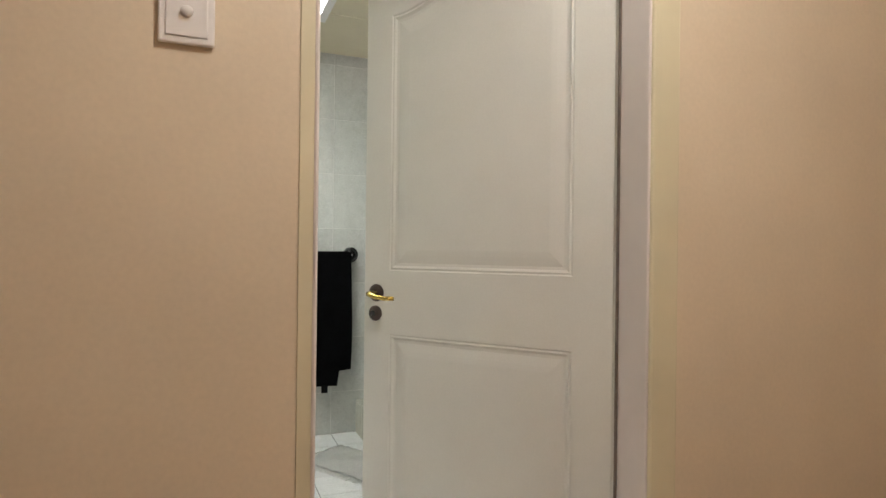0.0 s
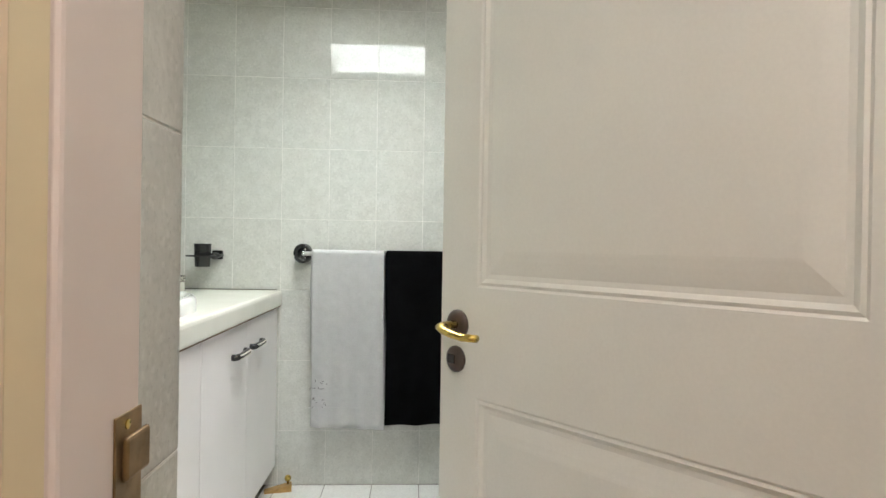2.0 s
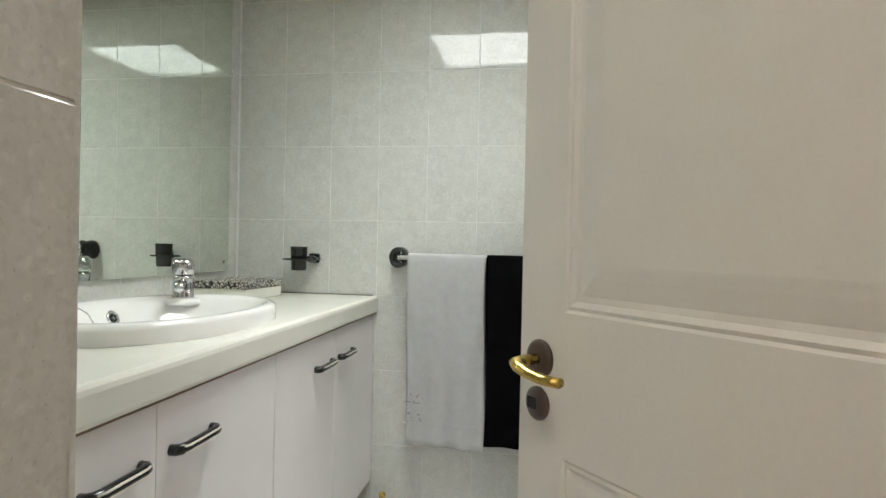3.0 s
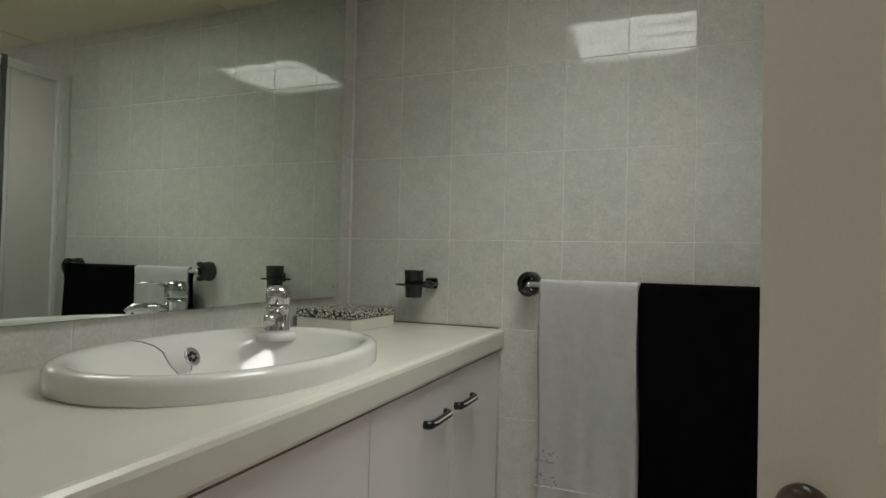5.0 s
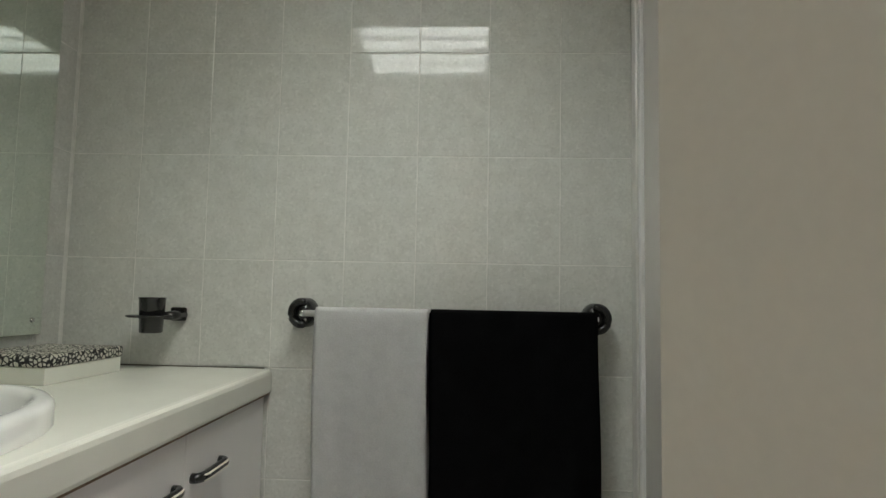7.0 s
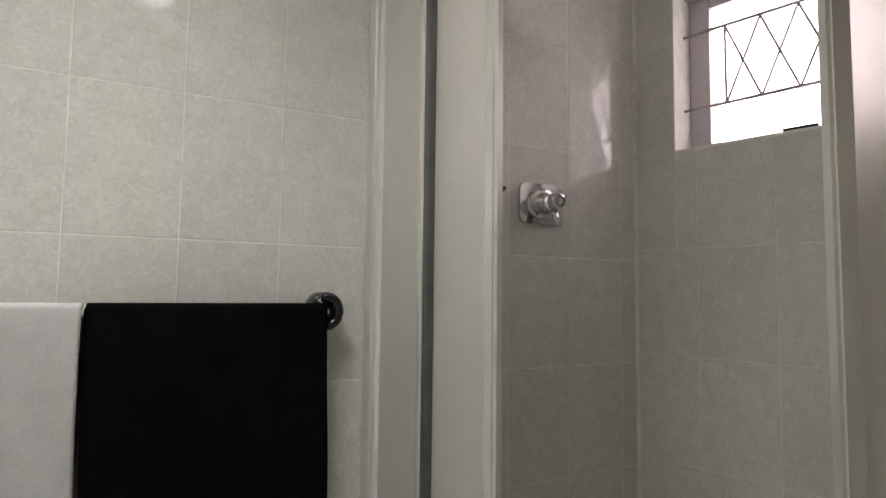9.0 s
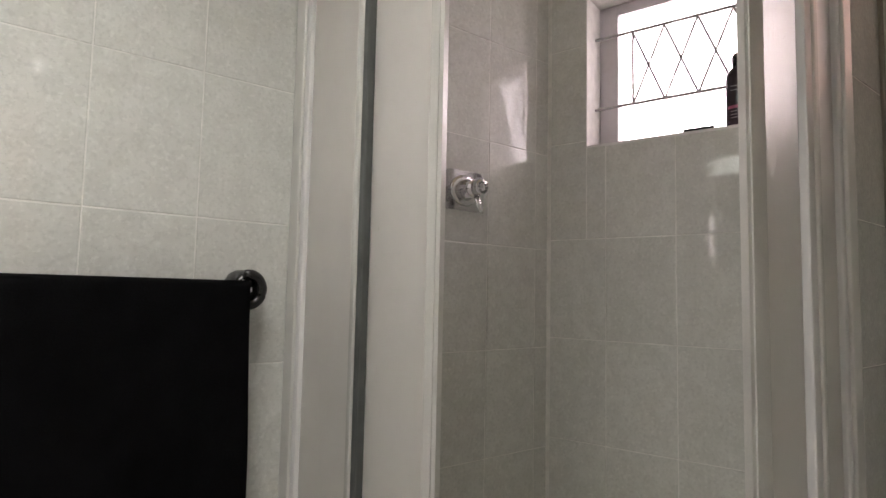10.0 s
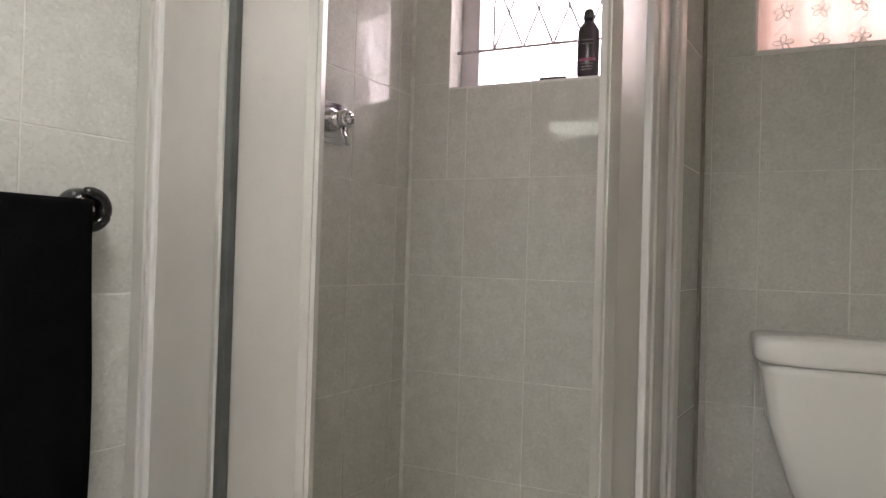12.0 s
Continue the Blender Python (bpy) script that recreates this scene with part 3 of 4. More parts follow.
def cabinet(y0, y1, handles):
    c = thing("vanity_cabinet", ((XW + XF) / 2, (y0 + y1) / 2, 0), "white laminate vanity cabinet with two doors", "cabinet", "vanity cabinets")
    part("body", box(XW + 0.004, XF - 0.019, y0, y1, 0.10, 0.7585), M_LAM, c)
    part("plinth", box(XW + 0.004, XF - 0.06, y0, y1, 0.0, 0.10), M_LAM, c, "recessed plinth")
    ym = (y0 + y1) / 2 if y0 > 1 else 0.880
    for a, b, h in ((y0 + 0.001, ym - 0.0012, handles[0]), (ym + 0.0012, y1 - 0.001, handles[1])):
        d = part("cabinet_door", box(XF - 0.018, XF, a, b, 0.085, 0.755, 0.0012), M_LAM, c)
        pull(h, d)
    return c
cabinet(Y_CAB[0], Y_CAB[1] - 0.001, (0.770, 0.985))
cabinet(Y_CAB[1] + 0.001, Y_CAB[2], (1.685, 1.893))

# basin bowl is let into the worktop
BC, BA, BB = Vector((-0.776, 1.290, TOPZ)), 0.258, 0.360
def oval(a, b, z, n=64, shift=0.0):
    return [(BC.x + shift + a * math.copysign(abs(math.cos(2 * math.pi * i / n)) ** 0.92, math.cos(2 * math.pi * i / n)),
             BC.y + b * math.copysign(abs(math.sin(2 * math.pi * i / n)) ** 0.92, math.sin(2 * math.pi * i / n)), z) for i in range(n)]
top = thing("worktop", ((XW - 0.488) / 2, 1.29, 0.765), "cream laminate worktop with a rolled front edge", "worktop")
y0, y1 = YB + 0.002, YN - 0.001
bm = bmesh.new()
rim = [bm.verts.new(p) for p in oval(BA - 0.03, BB - 0.03, TOPZ)]
corner = [bm.verts.new(p) for p in ((-0.4880, y0, TOPZ), (-0.4880, y1, TOPZ), (XW + 0.001, y1, TOPZ), (XW + 0.001, y0, TOPZ))]
n = len(rim)
q = n // 4
for k in range(4):
    seg = [rim[(q // 2 + k * q + i) % n] for i in range(q + 1)]
    ca, cb = corner[(1 + k) % 4], corner[(2 + k) % 4]
    bm.faces.new([ca] + seg + [cb])
prof = [(-0.4880, TOPZ), (-0.4800, TOPZ - 0.001), (-0.4735, TOPZ - 0.006), (-0.4710, TOPZ - 0.014), (-0.4710, TOPZ - 0.056), (-0.4730, TOPZ - 0.063), (-0.4790, TOPZ - 0.066), (-0.5270, TOPZ - 0.066)]
a = [bm.verts.new((x, y0, z)) for x, z in prof]
b = [bm.verts.new((x, y1, z)) for x, z in prof]
for i in range(len(prof) - 1):
    bm.faces.new((a[i], a[i + 1], b[i + 1], b[i]))
w = [bm.verts.new((XW + 0.001, y, TOPZ - 0.066)) for y in (y0, y1)]
bm.faces.new([a[i] for i in range(len(a))] + [w[0], bm.verts.new((XW + 0.001, y0, TOPZ))])
bmesh.ops.remove_doubles(bm, verts=bm.verts, dist=0.0002)
part("slab", bm, M_TOP, top)
part("joint_strip", box(XW + 0.001, -0.4920, y1 - 0.003, y1 + 0.0005, TOPZ + 0.0003, TOPZ + 0.0035), M_GROUT_DARK, top, "dark sealant line")
part("edge_trim", box(-0.5170, -0.4765, y0, y1 - 0.004, TOPZ - 0.0690, TOPZ - 0.0662), M_TRIM, top, "thin brown strip under the worktop edge")

basin = thing("wash_basin", (BC.x, BC.y, TOPZ), "white oval ceramic basin set into the worktop", "basin")
prof = [(0, TOPZ + 0.0008, 0), (0.000, TOPZ + 0.030, 0), (0.003, TOPZ + 0.038, 0), (0.010, TOPZ + 0.043, 0), (0.022, TOPZ + 0.045, 0), (0.034, TOPZ + 0.042, 0.004), (0.044, TOPZ + 0.032, 0.010),
        (0.056, TOPZ + 0.005, 0.018), (0.075, TOPZ - 0.045, 0.024), (0.105, TOPZ - 0.085, 0.028), (0.15, TOPZ - 0.108, 0.03), (0.20, TOPZ - 0.116, 0.03), (0.228, TOPZ - 0.118, 0.03)]
rings = [oval(BA - i, BB - i * (1.0 if i < 0.06 else 1.25), z, 64, s) for i, z, s in prof]
part("bowl", ring_mesh(rings, cap0=False), M_CERAMIC, basin, smooth=True)
part("tap_ledge", lathe([(0.060, -0.012), (0.057, 0.002), (0.052, 0.0065), (0.044, 0.0085)], pose(-0.897, 1.580, TOPZ + 0.028), 40, 0.95, 1.1), M_CERAMIC, basin, smooth=True)
ov = part("overflow", lathe([(0.021, 0), (0.0215, 0.002), (0.018, 0.0045), (0.014, 0.003)], pose(-0.918, 1.312, TOPZ + 0.004, 0, 66, 0), 28), M_CHROME, basin, "round chrome overflow grille", True)
for k in range(6):
    a = k * math.pi / 3
    part("hole", lathe([(0.0038, 0.003), (0.0038, 0.0046)], pose(-0.918, 1.312, TOPZ + 0.004, 0, 66, 0) @ pose(0.0085 * math.cos(a), 0.0085 * math.sin(a), 0), 8), M_BLACK, ov)
chain = [(-0.988, 1.210, TOPZ + 0.047), (-0.973, 1.225, TOPZ + 0.044), (-0.953, 1.240, TOPZ + 0.035), (-0.938, 1.250, TOPZ + 0.022), (-0.923, 1.255, TOPZ - 0.005), (-0.908, 1.265, TOPZ - 0.025), (-0.903, 1.283, TOPZ - 0.033), (-0.908, 1.300, TOPZ - 0.022), (-0.915, 1.313, TOPZ - 0.004)]
part("plug_chain", tube(chain, 0.0016, 6), M_CHROME, basin, "thin chrome plug chain")

tap = thing("mixer_tap", (-0.893, 1.576, TOPZ + 0.035), "chrome single lever basin mixer tap", "tap")
TX, TY, TZ = -0.893, 1.576, TOPZ + 0.036
part("body", lathe([(0.033, 0), (0.033, 0.005), (0.030, 0.009), (0.029, 0.050), (0.031, 0.058), (0.031, 0.064), (0.027, 0.068)], pose(TX, TY, TZ), 36), M_CHROME, tap, smooth=True)
DX, DY = 0.47, -0.88
part("spout", tube([(TX + DX * q, TY + DY * q, TZ + z) for q, z in ((0.012, 0.034), (0.06, 0.046), (0.11, 0.046), (0.128, 0.034))], [0.018, 0.017, 0.015, 0.013], 16, flat=0.75), M_CHROME, tap, smooth=True)
head = part("lever_head", lathe([(0.027, 0.068), (0.031, 0.073), (0.032, 0.098), (0.030, 0.110), (0.021, 0.117), (0.001, 0.118)], pose(TX, TY, TZ), 36), M_CHROME, tap, smooth=True)
part("lever", tube([(TX + DX * q, TY + DY * q, TZ + z) for q, z in ((0.015, 0.102), (0.06, 0.112), (0.105, 0.112))], [0.013, 0.011, 0.007], 12, flat=0.45), M_CHROME, head, smooth=True)

# fabric topped box
bx = thing("trinket_box", (-0.945, 2.010, TOPZ), "small cream box with a black and white patterned padded lid", "box", turn=-4)
BMX = bx.matrix_basis.copy()
def bpart(name, bm, material, parent, label="", smooth=False):
    bmesh.ops.transform(bm, matrix=BMX, verts=bm.verts)
    return part(name, bm, material, parent, label, smooth)
def checker(name):
    m = mat(name, (0.62, 0.60, 0.52), 0.8, bump=0.3, bump_scale=300)
    t = m.node_tree
    n_, link = t.nodes, t.links.new
    geo, vor, r = n_.new("ShaderNodeNewGeometry"), n_.new("ShaderNodeTexVoronoi"), n_.new("ShaderNodeMix")
    vor.feature = "DISTANCE_TO_EDGE"
    vor.inputs["Scale"].default_value = 88
    mp = n_.new("ShaderNodeMapRange")
    link(geo.outputs["Position"], vor.inputs["Vector"]), link(vor.outputs["Distance"], mp.inputs[0])
    mp.inputs[1].default_value, mp.inputs[2].default_value = 0.11, 0.15
    r.data_type = "RGBA"
    r.inputs[6].default_value, r.inputs[7].default_value = (0.02, 0.02, 0.02, 1), (0.60, 0.58, 0.50, 1)
    link(mp.outputs[0], r.inputs[0]), link(r.outputs[2], n_["Principled BSDF"].inputs["Base Color"])
    return m
M_FABRIC = checker("black_and_white_fabric")
bpart("base", box(-0.106, 0.106, -0.126, 0.126, 0.0005, 0.038, 0.0015), M_TOP, bx)
bm = box(-0.110, 0.110, -0.130, 0.130, 0.0385, 0.066, 0.006, 3)
bpart("lid", bm, M_FABRIC, bx, "padded lid in black and white fabric", True)

# ---- mirror ----
mir = thing("wall_mirror", (XW, 1.3, 0.918), "large frameless wall mirror above the worktop", "mirror")
part("glass", box(XW - 0.0005, XW + 0.012, 0.40, 2.152, 0.918, 2.03, 0.0008, 1), M_MIRROR, mir)
for y in (0.45, 2.118):
    for z in (0.955, 1.995):
        part("screw_cap", lathe([(0.007, 0), (0.0065, 0.002), (0.003, 0.004)], pose(XW + 0.012, y, z, 0, 90, 0), 16), M_CHROME, mir, smooth=True)

# ---- towel rail and towels ----
RZ, RY = 0.986, 2.185
rail = thing("towel_rail", (0.02, YN, RZ), "black towel rail with round end brackets", "towel rail")
part("bar", tube([(-0.372, RY, RZ), (0.404, RY, RZ)], 0.0085, 16), M_ALU, rail, "pale metal bar", True)
for x, side in ((-0.378, 1), (0.410, -1)):
    b = part("bracket", lathe([(0.041, 0), (0.041, 0.012), (0.039, 0.030), (0.035, 0.044), (0.030, 0.052), (0.024, 0.0535), (0.001, 0.0535)], pose(x, YN, RZ, 90, 0, 0), 36, 0.82, 1.0), M_BLACK, rail, "glossy black round bracket", True)
    hood = [(x - side * 0.026 * math.cos(a), YN - 0.060, RZ + 0.030 * math.sin(a)) for a in [math.radians(-118 + 236 * k / 20) for k in range(21)]]
    part("hood", tube(hood, [0.005] + [0.011] * 19 + [0.005], 12), M_BLACK, b, "rounded black hood round the bar end", True)
    part("bar_socket", tube([(x, RY, RZ), (x + side * 0.010, RY, RZ)], 0.0115, 16), M_CHROME, b, "chrome socket", True)
    for dz in (-0.018, 0.018):
        part("screw", lathe([(0.004, 0), (0.004, 0.003), (0.001, 0.004)], pose(x + side * 0.010, YN - 0.0535, RZ + dz, 90, 0, 0), 10), M_CHROME, b)
def towel(name, x0, x1, front, back, material, label, seed, steps=(), bulge=0.011):
    """Cloth hung over the bar: front and back falls and the roll over the top, with soft folds."""
    rng = random.Random(seed)
    ph = [rng.uniform(0, 6.28) for _ in range(4)]
    t = thing(name, ((x0 + x1) / 2, RY, RZ), label, "towel")
    nu, cols = 40, []
    def fall(u, zf, side):
        w = 0.006 * math.sin(u * 9 + ph[0] + zf * 1.5) + 0.0045 * math.sin(u * 23 + ph[1] - zf * 2) - 0.008 * max(0.0, zf - 0.55) * math.sin(u * 17 - zf * 9 + ph[3])
        return side * (bulge + 0.004) + (w + 0.002 * math.sin(u * 14 + zf * 6 + ph[2])) * min(1.0, zf * 1.5)
    bm = bmesh.new()
    rows_ = []
    nz = 30
    path = [("f", 1 - i / nz) for i in range(nz + 1)] + [("t", i / 6) for i in range(1, 6)] + [("b", i / nz) for i in range(nz + 1)]
    for kind, s in path:
        row = []
        for i in range(nu + 1):
            u = i / nu
            x = x0 + (x1 - x0) * u
            low = front(u)
            lowb = back(u)
            if kind == "f":
                z = RZ + 0.006 - (RZ + 0.006 - low) * s
                y = RY - 0.0 + fall(u, s, -1)
            elif kind == "t":
                ang = math.pi * s
                z = RZ + 0.006 + 0.012 * math.sin(ang)
                y = RY - (bulge + 0.004) * math.cos(ang)
            else:
                z = RZ + 0.006 - (RZ + 0.006 - lowb) * s
                y = min(RY + (bulge + 0.004), YN - 0.008) + 0.0
            lean = 0.004 * math.sin(s * 5 + ph[3]) * (1 if kind == "f" else 0.3)
            row.append(bm.verts.new((x + lean * (1 if u in (0, 1) else 0.6), y, z)))
        rows_.append(row)
    for a, b in zip(rows_, rows_[1:]):
        for i in range(nu):
            bm.faces.new((a[i], a[i + 1], b[i + 1], b[i]))
    bmesh.ops.solidify(bm, geom=bm.faces[:], thickness=0.006)
    cloth = part("cloth", bm, material, t, smooth=True)
    if cloth.data.polygons[0].normal.y > 0:
        cloth.data.flip_normals()
    return t
def step(u):
    return 0.362 + 0.02 * (u - 0.85) if u > 0.845 else 0.280 + 0.004 * u
white = towel("bath_towel", -0.334, -0.032, lambda u: 0.272 - 0.012 * u, lambda u: 0.33, M_WHITE_TOWEL, "white terry towel hanging over the rail", 3)
black = towel("bath_towel", -0.028, 0.410, step, lambda u: 0.36, M_BLACK_TOWEL, "black terry towel hanging over the rail", 8)
part("hanging_loop", box(0.250, 0.284, RY - 0.022, RY - 0.018, 0.248, 0.287, 0.001), M_BLACK_TOWEL, black, "black care tag")
rngt = random.Random(5)
bm = bmesh.new()
for z0_ in (0.445, 0.372):
    for k in range(9):
        x = -0.332 + rngt.random() * 0.07
        z = z0_ + rngt.uniform(-0.02, 0.02)
        a = rngt.uniform(0, 3.14)
        l = rngt.uniform(0.002, 0.007)
        tube([(x - l * math.cos(a), RY - 0.0235, z - l * math.sin(a)), (x + l * math.cos(a), RY - 0.0235, z + l * math.sin(a))], 0.0012, 5, bm=bm)
tagged(part("embroidery", bm, M_LABEL2, white, "small grey stitched sprigs"), kind="stuff")
part("woven_band", box(-0.338, -0.05, RY - 0.0255, RY - 0.0225, 0.352, 0.354), M_WHITE_TOWEL, white, "flat woven band")

# tumbler holder
tum = thing("tumbler_holder", (-0.753, YN, 0.975), "black tumbler in a wall holder", "tumbler holder")
part("wall_plate", box(-0.764, -0.718, YN - 0.012, YN - 0.0005, 0.955, 0.993, 0.006, 3), M_BLACK, tum, smooth=False)
part("arm", tube([(-0.734, YN - 0.006, 0.972), (-0.736, YN - 0.06, 0.972), (-0.746, YN - 0.075, 0.972)], [0.020, 0.018, 0.014], 12, flat=0.7), M_BLACK, tum, smooth=True)
part("ring", lathe([(0.034, -0.004), (0.060, -0.003), (0.063, 0), (0.060, 0.003), (0.034, 0.004)], pose(-0.780, YN - 0.085, 0.970), 36, 1.0, 0.75), M_BLACK, tum, smooth=True)
part("cup", lathe([(0.026, -0.052), (0.029, -0.05), (0.0335, 0.038), (0.035, 0.042), (0.032, 0.042), (0.028, -0.04), (0.001, -0.042)], pose(-0.775, YN - 0.085, 0.978), 32), M_BLACK, tum, smooth=True)

# door stop by the plinth
ds = thing("door_wedge", (-0.468, 2.185, 0), "pale wooden door wedge with a round brass knob", "door stop", turn=12)
bm = bmesh.new()
vs = [bm.verts.new(p) for p in ((-0.05, -0.02, 0.0005), (0.06, -0.02, 0.0005), (0.06, 0.02, 0.0005), (-0.05, 0.02, 0.0005), (0.06, -0.02, 0.03), (0.06, 0.02, 0.03), (-0.05, -0.02, 0.005), (-0.05, 0.02, 0.005))]
for f in ((0, 1, 2, 3), (6, 4, 5, 7), (0, 1, 4, 6), (1, 2, 5, 4), (2, 3, 7, 5), (3, 0, 6, 7)):
    bm.faces.new([vs[i] for i in f])
bmesh.ops.transform(bm, matrix=ds.matrix_basis, verts=bm.verts)
part("wedge", bm, M_WOOD, ds)
part("knob", lathe([(0.004, 0.0), (0.005, 0.012), (0.012, 0.018), (0.014, 0.027), (0.010, 0.036), (0.001, 0.039)], ds.matrix_basis @ pose(0.045, 0, 0.026), 20), M_BRASS, ds, "round brass knob", True)

# ---- shower ----
CX, CY, R = 1.09, 1.965, 0.555
X_F, Y_F = CX - R, CY - R
def quad_path(off, n=24, ends=True):
    """The plan line of the corner shower, offset outwards: straight, quarter round, straight."""
    pts = [(X_F - off, YN - 0.001)] if ends else []
    pts += [(CX - (R + off) * math.cos(a), CY - (R + off) * math.sin(a)) for a in [math.pi / 2 * i / n for i in range(n + 1)]]
    if ends:
        pts.append((XN - 0.001, Y_F - off))
    return pts
def wall_along(pts_out, pts_in, z0, z1, bm=None):
    rings = [[(a[0], a[1], z0), (a[0], a[1], z1), (b[0], b[1], z1), (b[0], b[1], z0)] for a, b in zip(pts_out, pts_in)]
    return ring_mesh(rings, bm=bm)
tray = thing("shower_tray", (CX, CY, 0), "raised corner shower tray with a tiled cream kerb", "shower tray")
part("kerb", wall_along(quad_path(0.073), quad_path(-0.04), 0.0005, 0.172), M_GROUT, tray, "grouted kerb")
bm = bmesh.new()
base = [bm.verts.new((x, y, 0.115)) for x, y in quad_path(-0.039)] + [bm.verts.new(p) for p in ((XN - 0.001, YNIB + 0.074, 0.115), (1.55, YNIB + 0.074, 0.115), (XE - 0.001, YN - 0.001, 0.115))]
bm.faces.new(base)
part("tray_floor", bm, M_TRAY, tray, "cream acrylic tray floor")
# kerb tiles, standing and flat
def kerb_piece(a0, a1, flat):
    n = 5
    def pt(off, a):
        return (CX - (R + off) * math.cos(a), CY - (R + off) * math.sin(a))
    aa = [a0 + (a1 - a0) * i / (n - 1) for i in range(n)]
    if flat:
        return wall_along([pt(0.076, a) for a in aa], [pt(-0.04, a) for a in aa], 0.1725, 0.179)
    return wall_along([pt(0.078, a) for a in aa], [pt(0.0725, a) for a in aa], 0.001, 0.1695)
NT = 6
for k in range(NT):
    a0, a1 = math.pi / 2 * k / NT + 0.003, math.pi / 2 * (k + 1) / NT - 0.003
    part("tile", kerb_piece(a0, a1, False), M_CURB, tray)
    part("tile", kerb_piece(a0, a1, True), M_CURB, tray)
for y0_, y1_ in ((CY + 0.001, CY + 0.142), (CY + 0.145, YN - 0.004)):
    part("tile", box(X_F - 0.078, X_F - 0.0725, y0_, y1_, 0.001, 0.1695, 0.001, 1), M_CURB, tray)
    part("tile", box(X_F - 0.076, X_F + 0.04, y0_, y1_, 0.1725, 0.179, 0.001, 1), M_CURB, tray)
for x0_, x1_ in ((CX + 0.001, CX + 0.142), (CX + 0.145, XN - 0.004)):
    part("tile", box(x0_, x1_, Y_F - 0.078, Y_F - 0.0725, 0.001, 0.1695, 0.001, 1), M_CURB, tray)
    part("tile", box(x0_, x1_, Y_F - 0.076, Y_F + 0.04, 0.1725, 0.179, 0.001, 1), M_CURB, tray)

enc = thing("shower_enclosure", (CX - 0.3, CY - 0.3, 0.18), "silver framed corner shower with obscure glass and open curved doors", "shower enclosure")
Z0, Z1 = 0.180, 1.900
part("bottom_rail", wall_along(quad_path(0.018), quad_path(-0.020), Z0, Z0 + 0.030), M_ALU, enc)
part("top_rail", wall_along(quad_path(0.018), quad_path(-0.020), Z1 - 0.042, Z1), M_ALU, enc)
part("rail_lip", wall_along(quad_path(0.022), quad_path(0.017), Z1 - 0.012, Z1 - 0.004), M_PALE, enc)
def upright(x0, x1, y0, y1, material=None, lip=True):
    return part("upright", box(x0, x1, y0, y1, Z0 + 0.030, Z1 - 0.042, 0.004, 2), material or M_ALU, enc)
part("wall_profile", box(X_F - 0.020, X_F + 0.020, YN - 0.042, YN - 0.0005, Z0, Z1, 0.003), M_ALU, enc)
part("wall_profile", box(X_F - 0.014, X_F + 0.014, YN - 0.062, YN - 0.042, Z0, Z1, 0.004), M_PALE, enc)
part("wall_profile", box(XN - 0.042, XN - 0.0005, Y_F - 0.020, Y_F + 0.020, Z0, Z1, 0.003), M_ALU, enc)
part("wall_profile", box(XN - 0.062, XN - 0.042, Y_F - 0.014, Y_F + 0.014, Z0, Z1, 0.004), M_PALE, enc)
part("fixed_pane", box(X_F - 0.003, X_F + 0.003, CY + 0.016, YN - 0.060, Z0 + 0.030, Z1 - 0.042), M_GLASS, enc, "obscure glass pane")
part("fixed_pane", box(CX + 0.016, XN - 0.060, Y_F - 0.003, Y_F + 0.003, Z0 + 0.030, Z1 - 0.042), M_GLASS, enc, "obscure glass pane")
upright(X_F - 0.014, X_F + 0.010, CY + 0.000, CY + 0.018)
part("seal", box(X_F - 0.011, X_F + 0.006, CY - 0.019, CY + 0.000, Z0 + 0.030, Z1 - 0.042, 0.003), M_ALU_DARK, enc, "dark rubber seal")
upright(CX + 0.000, CX + 0.018, Y_F - 0.014, Y_F + 0.010)
part("seal", box(CX - 0.030, CX + 0.000, Y_F - 0.010, Y_F + 0.006, Z0 + 0.030, Z1 - 0.042, 0.003), M_PALE, enc, "pale plastic seal")
def arc_wall(a0, a1, off0, off1, z0, z1, n=10):
    aa = [a0 + (a1 - a0) * i / n for i in range(n + 1)]
    return wall_along([(CX - (R + off0) * math.cos(a), CY - (R + off0) * math.sin(a)) for a in aa], [(CX - (R + off1) * math.cos(a), CY - (R + off1) * math.sin(a)) for a in aa], z0, z1)
for a0, a1, b0, b1, c0, c1 in ((0.0, 0.305, 0.305, 0.335, -0.004, 0.012), (1.57, 1.325, 1.325, 1.268, 1.555, 1.57)):
    d = part("sliding_door", arc_wall(a0, a1, -0.006, -0.011, Z0 + 0.034, Z1 - 0.046), M_GLASS, enc, "curved obscure glass door slid open")
    part("door_stile", arc_wall(b0, b1, 0.003, -0.019, Z0 + 0.032, Z1 - 0.044, 4), M_ALU, d, "silver door stile")
    part("door_edge", arc_wall(b1, b1 + math.copysign(0.014, b1 - b0), 0.000, -0.015, Z0 + 0.032, Z1 - 0.044, 2), M_ALU, d, "bright metal door edge")
    for z in (Z0 + 0.05, Z1 - 0.06):
        part("roller", lathe([(0.014, -0.006), (0.016, 0), (0.014, 0.006)], pose(CX - R * math.cos(b0), CY - R * math.sin(b0), z, 90, 0, math.degrees(b0) + 90), 16), M_ALU_DARK, d)
part("corner_clip", box(X_F - 0.022, X_F + 0.004, CY - 0.030, CY - 0.004, Z1 - 0.055, Z1 + 0.006, 0.003), M_ALU_DARK, enc, "dark corner clip")
part("corner_clip", box(X_F - 0.022, X_F + 0.004, CY - 0.030, CY - 0.004, Z0, Z0 + 0.055, 0.003), M_ALU_DARK, enc, "dark corner clip")
rngd = random.Random(11)
bm = bmesh.new()
